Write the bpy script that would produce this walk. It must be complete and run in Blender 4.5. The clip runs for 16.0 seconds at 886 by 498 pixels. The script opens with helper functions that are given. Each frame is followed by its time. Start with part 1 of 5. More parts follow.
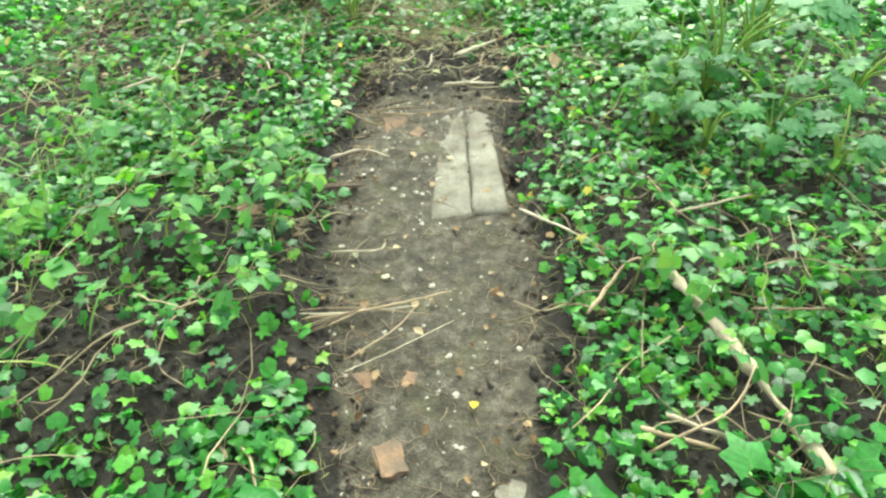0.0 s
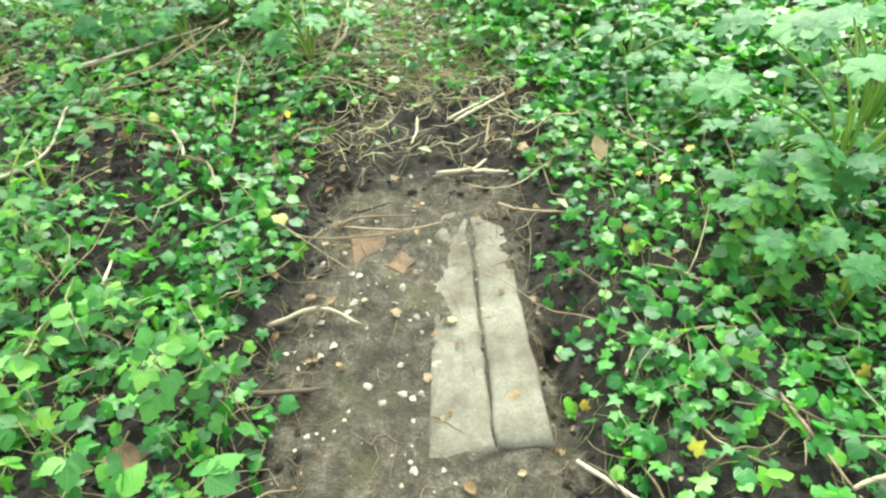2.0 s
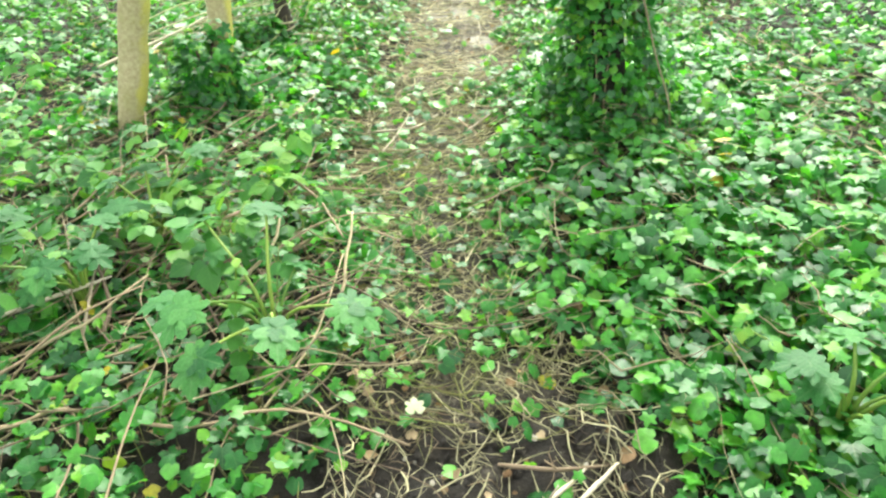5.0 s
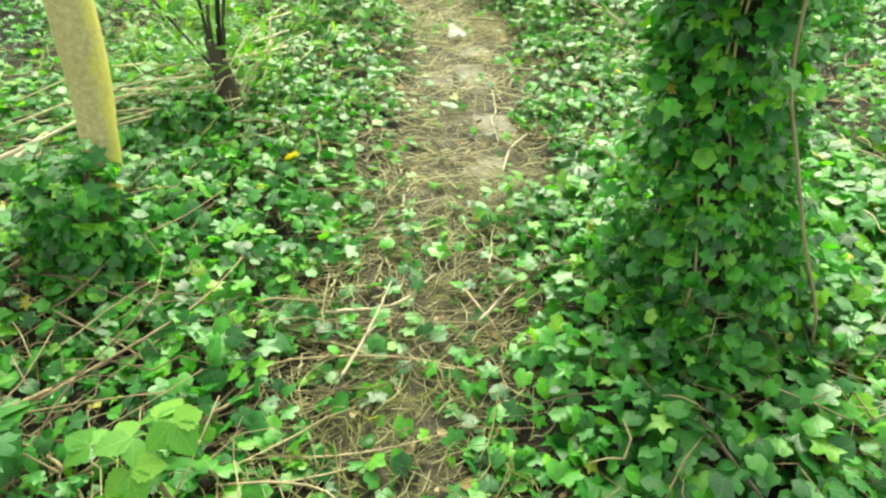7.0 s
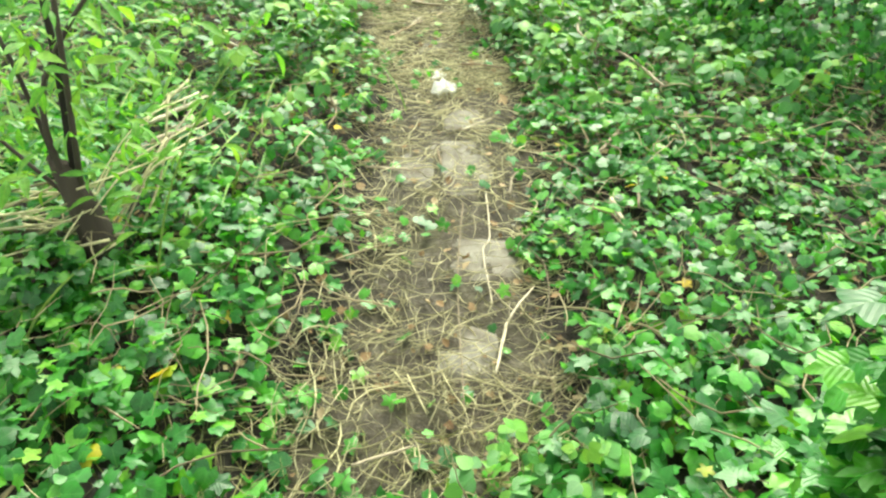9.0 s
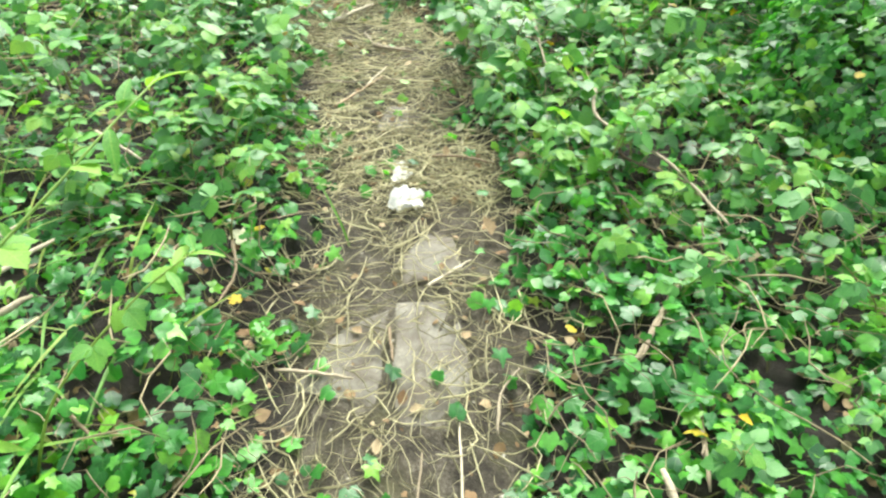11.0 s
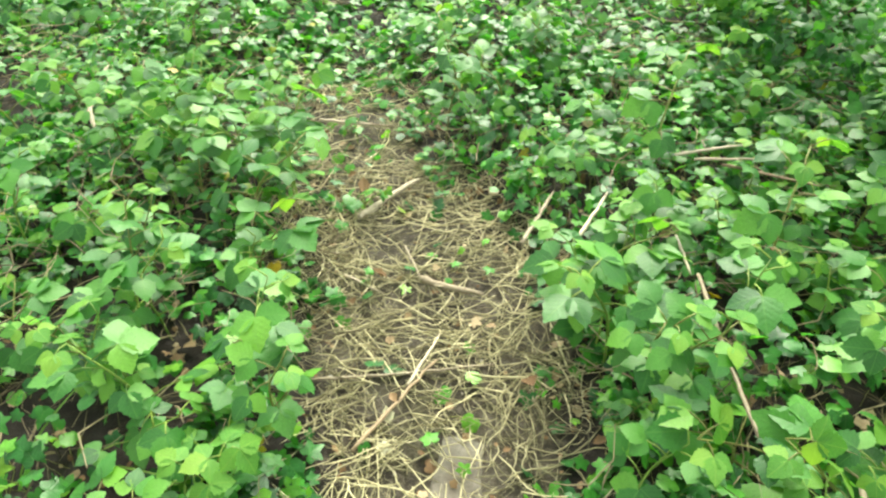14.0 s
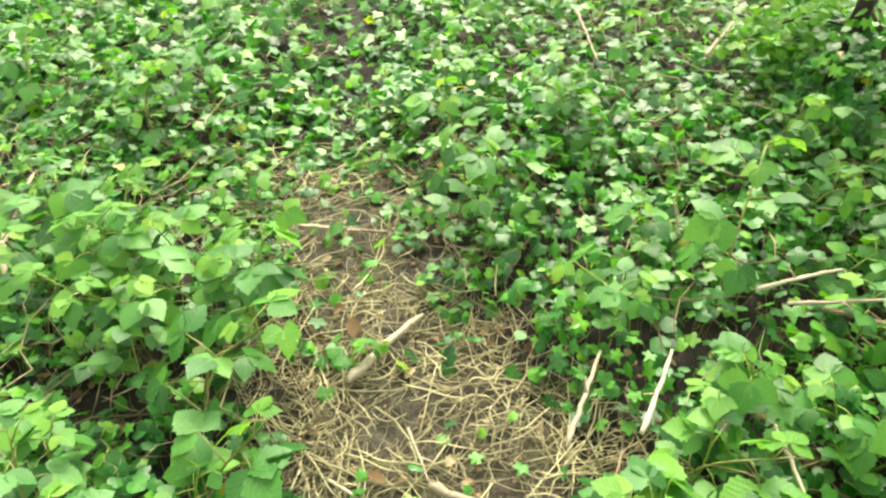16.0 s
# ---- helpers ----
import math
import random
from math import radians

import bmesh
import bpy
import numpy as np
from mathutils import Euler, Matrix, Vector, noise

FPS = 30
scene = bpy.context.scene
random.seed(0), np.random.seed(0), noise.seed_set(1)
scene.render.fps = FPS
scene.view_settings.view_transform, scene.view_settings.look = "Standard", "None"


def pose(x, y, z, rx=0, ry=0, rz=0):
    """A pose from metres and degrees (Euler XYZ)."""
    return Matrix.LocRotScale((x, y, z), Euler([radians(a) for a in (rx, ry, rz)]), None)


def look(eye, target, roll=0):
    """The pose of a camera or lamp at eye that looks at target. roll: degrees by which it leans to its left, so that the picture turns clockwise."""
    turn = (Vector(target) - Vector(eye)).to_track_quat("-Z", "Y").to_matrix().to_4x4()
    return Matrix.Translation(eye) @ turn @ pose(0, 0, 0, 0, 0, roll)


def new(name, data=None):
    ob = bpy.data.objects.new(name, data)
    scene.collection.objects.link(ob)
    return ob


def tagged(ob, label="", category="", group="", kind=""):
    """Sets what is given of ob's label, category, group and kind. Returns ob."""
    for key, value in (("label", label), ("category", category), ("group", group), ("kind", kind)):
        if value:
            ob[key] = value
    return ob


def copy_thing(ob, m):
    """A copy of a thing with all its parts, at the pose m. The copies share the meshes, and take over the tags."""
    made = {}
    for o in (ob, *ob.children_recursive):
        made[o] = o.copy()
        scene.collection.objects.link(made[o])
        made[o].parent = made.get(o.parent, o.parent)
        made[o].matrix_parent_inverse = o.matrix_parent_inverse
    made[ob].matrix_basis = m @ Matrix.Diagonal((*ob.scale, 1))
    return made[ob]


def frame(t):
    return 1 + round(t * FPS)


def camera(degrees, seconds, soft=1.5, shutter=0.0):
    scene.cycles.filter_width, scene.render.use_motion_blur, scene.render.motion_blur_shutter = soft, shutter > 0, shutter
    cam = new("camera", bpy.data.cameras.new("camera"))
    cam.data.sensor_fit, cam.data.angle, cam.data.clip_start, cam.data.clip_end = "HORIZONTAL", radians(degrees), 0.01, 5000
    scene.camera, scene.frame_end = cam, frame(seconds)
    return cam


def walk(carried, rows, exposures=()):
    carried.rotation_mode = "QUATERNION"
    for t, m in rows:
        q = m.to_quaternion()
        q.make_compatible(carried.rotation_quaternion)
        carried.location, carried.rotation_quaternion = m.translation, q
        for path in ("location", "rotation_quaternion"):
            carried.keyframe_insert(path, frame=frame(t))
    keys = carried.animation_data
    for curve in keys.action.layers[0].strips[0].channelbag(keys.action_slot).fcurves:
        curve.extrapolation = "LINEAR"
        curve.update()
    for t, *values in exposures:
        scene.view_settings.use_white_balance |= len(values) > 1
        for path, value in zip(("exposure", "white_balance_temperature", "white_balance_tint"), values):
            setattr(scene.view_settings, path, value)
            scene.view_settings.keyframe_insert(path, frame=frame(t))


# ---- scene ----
cam = camera(69.9, 16.0, soft=2.4)
PATH = [
    (0, (-0.019, -0.025, 1.697), (-0.007, 1.515, 0.42), -2.8),
    (0.5, (0.011, 0.297, 1.676), (0.035, 1.854, 0.42), -0.7),
    (1, (-0.011, 0.685, 1.648), (0.034, 2.212, 0.358), -1.4),
    (1.5, (-0.02, 0.991, 1.615), (0.064, 2.509, 0.315), -1.1),
    (2, (-0.028, 1.345, 1.607), (0.042, 2.811, 0.248), -2.3),
    (2.5, (-0.022, 1.628, 1.618), (0.063, 3.12, 0.288), 0.2),
    (3, (-0.067, 1.985, 1.605), (0.028, 3.473, 0.272), 0.5),
    (3.5, (-0.092, 2.256, 1.606), (-0.033, 3.772, 0.303), -0.3),
    (3.7, (-0.094, 2.381, 1.596), (-0.054, 3.907, 0.303), -0.8),
    (5.8, (0.011, 3.602, 1.482), (0.006, 5.247, 0.345), -1.5),
    (6, (0.011, 3.767, 1.502), (-0.018, 5.412, 0.364), -2.5),
    (6.5, (0.028, 4.074, 1.502), (0.046, 5.732, 0.384), 0.7),
    (7, (-0.003, 4.502, 1.492), (0.015, 6.113, 0.307), 0.4),
    (7.5, (-0.021, 4.863, 1.597), (-0.02, 6.467, 0.401), -0.4),
    (8, (0.027, 5.203, 1.592), (0.004, 6.794, 0.381), 0.3),
    (8.2, (0.032, 5.308, 1.584), (0.041, 6.9, 0.373), 2.0),
    (10.3, (0.273, 6.674, 1.543), (0.301, 8.131, 0.173), -0.9),
    (10.5, (0.271, 6.772, 1.552), (0.316, 8.235, 0.19), 0.5),
    (11, (0.245, 7.109, 1.532), (0.278, 8.606, 0.207), 1.1),
    (11.5, (0.207, 7.382, 1.538), (0.185, 8.882, 0.215), -0.9),
    (12, (0.182, 7.669, 1.523), (0.163, 9.165, 0.196), 0.5),
    (12.5, (0.168, 8.042, 1.542), (0.076, 9.517, 0.195), -1.5),
    (13, (0.142, 8.283, 1.537), (0.044, 9.785, 0.219), 0.1),
    (13.5, (0.108, 8.628, 1.531), (0.048, 10.124, 0.205), 0.2),
    (14, (0.063, 8.882, 1.554), (0.001, 10.4, 0.253), -0.2),
    (14.5, (0.078, 9.185, 1.535), (-0.026, 10.636, 0.162), -2.0),
    (15, (0.072, 9.395, 1.577), (-0.054, 10.87, 0.231), -1.6),
    (15.5, (0.059, 9.531, 1.582), (-0.02, 11.038, 0.27), -1.5),
    (16, (0.022, 9.644, 1.583), (-0.054, 11.154, 0.273), -2.5),
]
walk(cam, [(t, look(eye, target, roll)) for t, eye, target, roll in PATH],
     [(0.0, 2.1, 6700, -10), (3.5, 2.28, 6650, -8), (6.0, 2.08, 7100, 2), (7.0, 1.96, 7800, -14), (8.0, 1.95, 7700, -13),
      (10.5, 1.99, 6600, 0), (12.5, 1.98, 6600, 1), (14.0, 1.92, 7150, -2), (16.0, 1.98, 7750, 1)])

# ---- world, sun, exposure ----
SUN_EL, SUN_AZ = 49.0, 8.0          # degrees; azimuth clockwise from the walking direction
world = bpy.data.worlds.new("overcast_sky")
scene.world = world
world.use_nodes = True
wn, wl = world.node_tree.nodes, world.node_tree.links
sky = wn.new("ShaderNodeTexSky")
sky.sky_type, sky.sun_disc = "NISHITA", False
sky.sun_elevation, sky.sun_rotation = radians(SUN_EL), radians(SUN_AZ)
sky.air_density, sky.dust_density = 1.0, 3.0
haze = wn.new("ShaderNodeHueSaturation")
haze.inputs["Saturation"].default_value = 0.2
wl.new(sky.outputs[0], haze.inputs["Color"])
wl.new(haze.outputs[0], wn["Background"].inputs[0])
wn["Background"].inputs[1].default_value = 0.15
sun = new("sun", bpy.data.lights.new("sun", "SUN"))
sun.data.energy, sun.data.angle, sun.data.color = 1.6, radians(32), (1.0, 0.96, 0.88)
sun.matrix_world = look((0, 0, 0), (-math.sin(radians(SUN_AZ)) * math.cos(radians(SUN_EL)),
                                    -math.cos(radians(SUN_AZ)) * math.cos(radians(SUN_EL)), -math.sin(radians(SUN_EL))))


# ---- materials ----
def nodes_of(name):
    m = bpy.data.materials.new(name)
    m.use_nodes = True
    return m, m.node_tree.nodes, m.node_tree.links, m.node_tree.nodes["Principled BSDF"]


def ramp(n, stops):
    r = n.new("ShaderNodeValToRGB")
    el = r.color_ramp.elements
    while len(el) < len(stops):
        el.new(0.5)
    for e, (p, c) in zip(el, stops):
        e.position, e.color = p, (*c, 1)
    return r


def noise_tex(n, l, scale, detail=4, rough=0.6, coord="Object"):
    tc = n.new("ShaderNodeTexCoord")
    t = n.new("ShaderNodeTexNoise")
    t.inputs["Scale"].default_value, t.inputs["Detail"].default_value, t.inputs["Roughness"].default_value = scale, detail, rough
    l.new(tc.outputs[coord], t.inputs["Vector"])
    return t


def math_node(n, l, op, a, b=None, clamp=False):
    k = n.new("ShaderNodeMath")
    k.operation, k.use_clamp = op, clamp
    for i, v in enumerate((a, b)):
        if v is None:
            continue
        if isinstance(v, (int, float)):
            k.inputs[i].default_value = v
        else:
            l.new(v, k.inputs[i])
    return k.outputs[0]


def mix_col(n, l, fac, a, b, blend="MIX"):
    k = n.new("ShaderNodeMix")
    k.data_type, k.blend_type = "RGBA", blend
    for sock, v in ((k.inputs[0], fac), (k.inputs[6], a), (k.inputs[7], b)):
        if isinstance(v, (int, float)):
            sock.default_value = v
        elif isinstance(v, tuple):
            sock.default_value = (*v, 1)
        else:
            l.new(v, sock)
    return k.outputs[2]


def bump(n, l, p, height, strength, dist):
    b = n.new("ShaderNodeBump")
    b.inputs["Strength"].default_value, b.inputs["Distance"].default_value = strength, dist
    l.new(height, b.inputs["Height"])
    l.new(b.outputs[0], p.inputs["Normal"])


def leaf_material(name, stops, vein, rough=0.38, through_light=0.28, gloss=0.5, spots=0.35):
    """Leaf: colour by leaf, mottling, paler veins along the blade's own coordinates, light shining through."""
    m, n, l, p = nodes_of(name)
    geo, obj = n.new("ShaderNodeNewGeometry"), n.new("ShaderNodeObjectInfo")
    mixed = math_node(n, l, "FRACT", math_node(n, l, "ADD", geo.outputs["Random Per Island"], obj.outputs["Random"]))
    col = ramp(n, stops)
    l.new(mixed, col.inputs[0])
    mott = noise_tex(n, l, 38, 3)
    tone = ramp(n, [(0.3, (1 - spots,) * 3), (0.7, (1 + spots * 0.5,) * 3)])
    l.new(mott.outputs[0], tone.inputs[0])
    c = mix_col(n, l, 1.0, col.outputs[0], tone.outputs[0], "MULTIPLY")
    uv = n.new("ShaderNodeTexCoord")
    xy = n.new("ShaderNodeSeparateXYZ")
    l.new(uv.outputs["UV"], xy.inputs[0])
    ax = math_node(n, l, "ABSOLUTE", math_node(n, l, "SUBTRACT", xy.outputs[0], 0.5))
    rib = math_node(n, l, "LESS_THAN", ax, 0.018)
    slant = math_node(n, l, "SUBTRACT", xy.outputs[1], math_node(n, l, "MULTIPLY", ax, 0.9))
    wave = math_node(n, l, "ABSOLUTE", math_node(n, l, "SUBTRACT", math_node(n, l, "FRACT", math_node(n, l, "MULTIPLY", slant, 6.0)), 0.5))
    side = math_node(n, l, "LESS_THAN", wave, 0.06)
    veins = math_node(n, l, "MAXIMUM", rib, math_node(n, l, "MULTIPLY", side, 0.55))
    c = mix_col(n, l, math_node(n, l, "MULTIPLY", veins, 0.22), c, vein)
    l.new(c, p.inputs["Base Color"])
    p.inputs["Roughness"].default_value = rough
    p.inputs["Specular IOR Level"].default_value = gloss
    bump(n, l, p, math_node(n, l, "ADD", wave, mott.outputs[0]), 0.25, 0.004)
    tr = n.new("ShaderNodeBsdfTranslucent")
    l.new(mix_col(n, l, 1.0, c, (1.5, 1.5, 0.7), "MULTIPLY"), tr.inputs["Color"])
    mx = n.new("ShaderNodeMixShader")
    mx.inputs[0].default_value = through_light
    l.new(p.outputs[0], mx.inputs[1])
    l.new(tr.outputs[0], mx.inputs[2])
    l.new(mx.outputs[0], n["Material Output"].inputs["Surface"])
    return m


def wood_material(name, a, b, rough=0.8, stretch=(60, 60, 6), strength=0.5):
    m, n, l, p = nodes_of(name)
    tc, mp, t = n.new("ShaderNodeTexCoord"), n.new("ShaderNodeMapping"), n.new("ShaderNodeTexNoise")
    mp.inputs["Scale"].default_value = stretch
    t.inputs["Scale"].default_value, t.inputs["Detail"].default_value = 1.0, 5
    l.new(tc.outputs["Object"], mp.inputs[0])
    l.new(mp.outputs[0], t.inputs["Vector"])
    geo, obj = n.new("ShaderNodeNewGeometry"), n.new("ShaderNodeObjectInfo")
    r = math_node(n, l, "FRACT", math_node(n, l, "ADD", geo.outputs["Random Per Island"], obj.outputs["Random"]))
    col = ramp(n, [(0.25, a), (0.75, b)])
    l.new(math_node(n, l, "ADD", math_node(n, l, "MULTIPLY", t.outputs[0], 0.4), math_node(n, l, "MULTIPLY", r, 0.6)), col.inputs[0])
    l.new(col.outputs[0], p.inputs["Base Color"])
    p.inputs["Roughness"].default_value = rough
    bump(n, l, p, t.outputs[0], strength, 0.01)
    return m


def stone_material(name, a, b, dirt, dirt_at=0.55, scale=5.0):
    m, n, l, p = nodes_of(name)
    big, fine = noise_tex(n, l, scale, 5, 0.65), noise_tex(n, l, 90, 4, 0.7)
    base = ramp(n, [(0.3, a), (0.7, b)])
    l.new(fine.outputs[0], base.inputs[0])
    mask = ramp(n, [(dirt_at - 0.16, (0, 0, 0)), (dirt_at + 0.16, (1, 1, 1))])
    l.new(big.outputs[0], mask.inputs[0])
    l.new(mix_col(n, l, mask.outputs[0], base.outputs[0], dirt), p.inputs["Base Color"])
    p.inputs["Roughness"].default_value = 0.9
    bump(n, l, p, math_node(n, l, "ADD", big.outputs[0], fine.outputs[0]), 0.5, 0.006)
    return m


M_IVY = leaf_material("ivy_leaf", [(0.0, (0.014, 0.085, 0.022)), (0.28, (0.026, 0.16, 0.026)), (0.58, (0.046, 0.24, 0.03)),
                                   (0.85, (0.09, 0.34, 0.034)), (0.98, (0.17, 0.42, 0.04)), (0.993, (0.2, 0.4, 0.05)), (1.0, (0.5, 0.36, 0.03))],
                      (0.16, 0.32, 0.1), 0.36, 0.38, 0.56)
M_BRAMBLE = leaf_material("bramble_leaf", [(0.0, (0.022, 0.115, 0.022)), (0.42, (0.05, 0.205, 0.034)), (0.78, (0.09, 0.285, 0.042)),
                                           (1.0, (0.16, 0.38, 0.045))], (0.14, 0.34, 0.07), 0.4, 0.34, 0.5)
M_FRESH = leaf_material("fresh_leaf", [(0.0, (0.08, 0.25, 0.04)), (0.6, (0.12, 0.31, 0.05)), (1.0, (0.22, 0.4, 0.06))],
                        (0.3, 0.45, 0.1), 0.5, 0.4, 0.35)
M_BROAD = leaf_material("broad_leaf", [(0.0, (0.03, 0.145, 0.038)), (0.6, (0.05, 0.2, 0.05)), (1.0, (0.09, 0.28, 0.065))],
                        (0.2, 0.36, 0.14), 0.5, 0.36, 0.4)
M_GRASS = leaf_material("grass_blade", [(0.0, (0.06, 0.18, 0.025)), (0.7, (0.13, 0.28, 0.04)), (1.0, (0.3, 0.34, 0.08))],
                        (0.2, 0.34, 0.08), 0.5, 0.35, 0.4)
M_DEAD = leaf_material("dead_leaf", [(0.0, (0.12, 0.07, 0.035)), (0.5, (0.27, 0.18, 0.1)), (1.0, (0.42, 0.34, 0.22))],
                       (0.2, 0.13, 0.07), 0.7, 0.12, 0.2)
M_YELLOW = leaf_material("yellow_leaf", [(0.0, (0.55, 0.38, 0.02)), (1.0, (0.6, 0.48, 0.05))], (0.6, 0.5, 0.15), 0.5, 0.3, 0.4)
M_PALE = leaf_material("pale_leaf_underside", [(0.0, (0.4, 0.42, 0.27)), (1.0, (0.55, 0.53, 0.38))], (0.6, 0.6, 0.45), 0.6, 0.2, 0.3)
M_STRAW = wood_material("dry_straw", (0.15, 0.136, 0.07), (0.62, 0.57, 0.34), 0.7, (40, 40, 40), 0.3)
M_PALEWOOD = wood_material("pale_dead_wood", (0.2, 0.16, 0.105), (0.5, 0.44, 0.33))
M_ROTTEN = wood_material("rotten_pale_wood", (0.24, 0.19, 0.13), (0.56, 0.49, 0.37), 0.85)
M_TWIG = wood_material("brown_twig", (0.1, 0.07, 0.045), (0.32, 0.24, 0.15))
M_DARKWOOD = wood_material("dark_root", (0.04, 0.028, 0.02), (0.15, 0.1, 0.07))
M_PETIOLE = wood_material("yellowish_leaf_stalk", (0.09, 0.085, 0.028), (0.27, 0.28, 0.08), 0.55, (50, 50, 50), 0.2)
M_STEM = wood_material("green_stem", (0.1, 0.2, 0.03), (0.25, 0.36, 0.06), 0.5)
M_REDSTEM = wood_material("reddish_bramble_stem", (0.12, 0.12, 0.03), (0.2, 0.24, 0.06), 0.5)
M_VINE = wood_material("ivy_vine", (0.11, 0.085, 0.05), (0.4, 0.33, 0.2))
M_BARKDARK = wood_material("dark_bark", (0.012, 0.009, 0.007), (0.055, 0.042, 0.033), 0.9, (30, 30, 5), 0.9)
M_CONCRETE = stone_material("worn_concrete", (0.17, 0.158, 0.128), (0.31, 0.292, 0.243), (0.1, 0.086, 0.064), 0.46, 4.5)
M_FLAG = stone_material("grey_flagstone", (0.15, 0.14, 0.117), (0.27, 0.253, 0.215), (0.085, 0.07, 0.052), 0.52, 8)
M_BRICK = stone_material("broken_brick", (0.14, 0.08, 0.048), (0.24, 0.145, 0.085), (0.085, 0.065, 0.048), 0.5, 16)
M_CHIP = stone_material("pale_stone_chip", (0.27, 0.25, 0.2), (0.46, 0.43, 0.36), (0.16, 0.14, 0.11), 0.66, 30)


def bark_material():
    m, n, l, p = nodes_of("smooth_tan_bark")
    big, fine = noise_tex(n, l, 7, 5), noise_tex(n, l, 60, 4)
    base = ramp(n, [(0.3, (0.29, 0.24, 0.12)), (0.7, (0.46, 0.4, 0.23))])
    l.new(fine.outputs[0], base.inputs[0])
    moss = ramp(n, [(0.5, (0, 0, 0)), (0.62, (1, 1, 1))])
    l.new(big.outputs[0], moss.inputs[0])
    # yellow lichen, thickest on the bark's weather side
    facing = n.new("ShaderNodeSeparateXYZ")
    l.new(n.new("ShaderNodeNewGeometry").outputs["Normal"], facing.inputs[0])
    patch = math_node(n, l, "ADD", facing.outputs[0], math_node(n, l, "MULTIPLY", math_node(n, l, "SUBTRACT", big.outputs[0], 0.5), 1.6))
    weather = ramp(n, [(0.6, (0, 0, 0)), (0.95, (1, 1, 1))])
    l.new(patch, weather.inputs[0])
    c = mix_col(n, l, math_node(n, l, "MULTIPLY", moss.outputs[0], 0.35), base.outputs[0], (0.3, 0.28, 0.09))
    c = mix_col(n, l, math_node(n, l, "MULTIPLY", weather.outputs[0], 0.7), c, (0.5, 0.45, 0.07))
    l.new(c, p.inputs["Base Color"])
    p.inputs["Roughness"].default_value = 0.8
    bump(n, l, p, math_node(n, l, "ADD", big.outputs[0], fine.outputs[0]), 0.5, 0.01)
    return m


M_BARK = bark_material()


def ground_material():
    """Dark crumbly woodland soil; trodden grey-brown earth along the footpath; litter fibres in the relief."""
    m, n, l, p = nodes_of("woodland_soil")
    big, mid, fine = noise_tex(n, l, 2.2, 4), noise_tex(n, l, 16, 6, 0.7), noise_tex(n, l, 110, 5, 0.75)
    dark = ramp(n, [(0.3, (0.008, 0.006, 0.005)), (0.52, (0.025, 0.0195, 0.015)), (0.7, (0.078, 0.062, 0.045))])
    l.new(math_node(n, l, "ADD", math_node(n, l, "MULTIPLY", mid.outputs[0], 0.55), math_node(n, l, "MULTIPLY", fine.outputs[0], 0.45)), dark.inputs[0])
    trod = ramp(n, [(0.38, (0.028, 0.022, 0.016)), (0.5, (0.075, 0.063, 0.046)), (0.63, (0.19, 0.168, 0.13))])
    l.new(math_node(n, l, "ADD", math_node(n, l, "MULTIPLY", mid.outputs[0], 0.6), math_node(n, l, "MULTIPLY", fine.outputs[0], 0.4)), trod.inputs[0])
    at = n.new("ShaderNodeAttribute")
    at.attribute_name = "trodden"
    edge = math_node(n, l, "ADD", at.outputs["Fac"], math_node(n, l, "MULTIPLY", math_node(n, l, "SUBTRACT", mid.outputs[0], 0.5), 0.9))
    soft = ramp(n, [(0.35, (0, 0, 0)), (0.65, (1, 1, 1))])
    l.new(edge, soft.inputs[0])
    moss = ramp(n, [(0.5, (0, 0, 0)), (0.68, (0.5, 0.5, 0.5))])
    l.new(noise_tex(n, l, 5.5, 5, 0.7).outputs[0], moss.inputs[0])
    earth = mix_col(n, l, moss.outputs[0], trod.outputs[0], (0.1, 0.098, 0.04))
    c = mix_col(n, l, soft.outputs[0], dark.outputs[0], earth)
    damp = ramp(n, [(0.35, (0.72,) * 3), (0.65, (1.12,) * 3)])
    l.new(big.outputs[0], damp.inputs[0])
    l.new(mix_col(n, l, 1.0, c, damp.outputs[0], "MULTIPLY"), p.inputs["Base Color"])
    p.inputs["Roughness"].default_value = 0.95
    bump(n, l, p, math_node(n, l, "ADD", mid.outputs[0], math_node(n, l, "MULTIPLY", fine.outputs[0], 0.5)), 1.0, 0.025)
    return m


M_SOIL = ground_material()


def paper_material():
    m, n, l, p = nodes_of("white_tissue_paper")
    t = noise_tex(n, l, 45, 4)
    c = ramp(n, [(0.35, (0.6, 0.59, 0.56)), (0.65, (0.85, 0.85, 0.83))])
    l.new(t.outputs[0], c.inputs[0])
    l.new(c.outputs[0], p.inputs["Base Color"])
    p.inputs["Roughness"].default_value = 0.85
    bump(n, l, p, t.outputs[0], 0.3, 0.004)
    return m


M_PAPER = paper_material()

# ---- lie of the land ----
rng = np.random.default_rng(7)
LATTICE = rng.random((256, 256))


def vnoise(x, y, freq):
    """Smooth value noise, 0 to 1."""
    x, y = np.asarray(x) * freq + 57.3, np.asarray(y) * freq + 31.7
    i, j = np.floor(x).astype(int), np.floor(y).astype(int)
    u, v = x - i, y - j
    u, v = u * u * (3 - 2 * u), v * v * (3 - 2 * v)
    at = lambda a, b: LATTICE[a % 256, b % 256]
    return (at(i, j) * (1 - u) + at(i + 1, j) * u) * (1 - v) + (at(i, j + 1) * (1 - u) + at(i + 1, j + 1) * u) * v


def smooth(a, b, v):
    v = np.clip((v - a) / (b - a), 0, 1)
    return v * v * (3 - 2 * v)


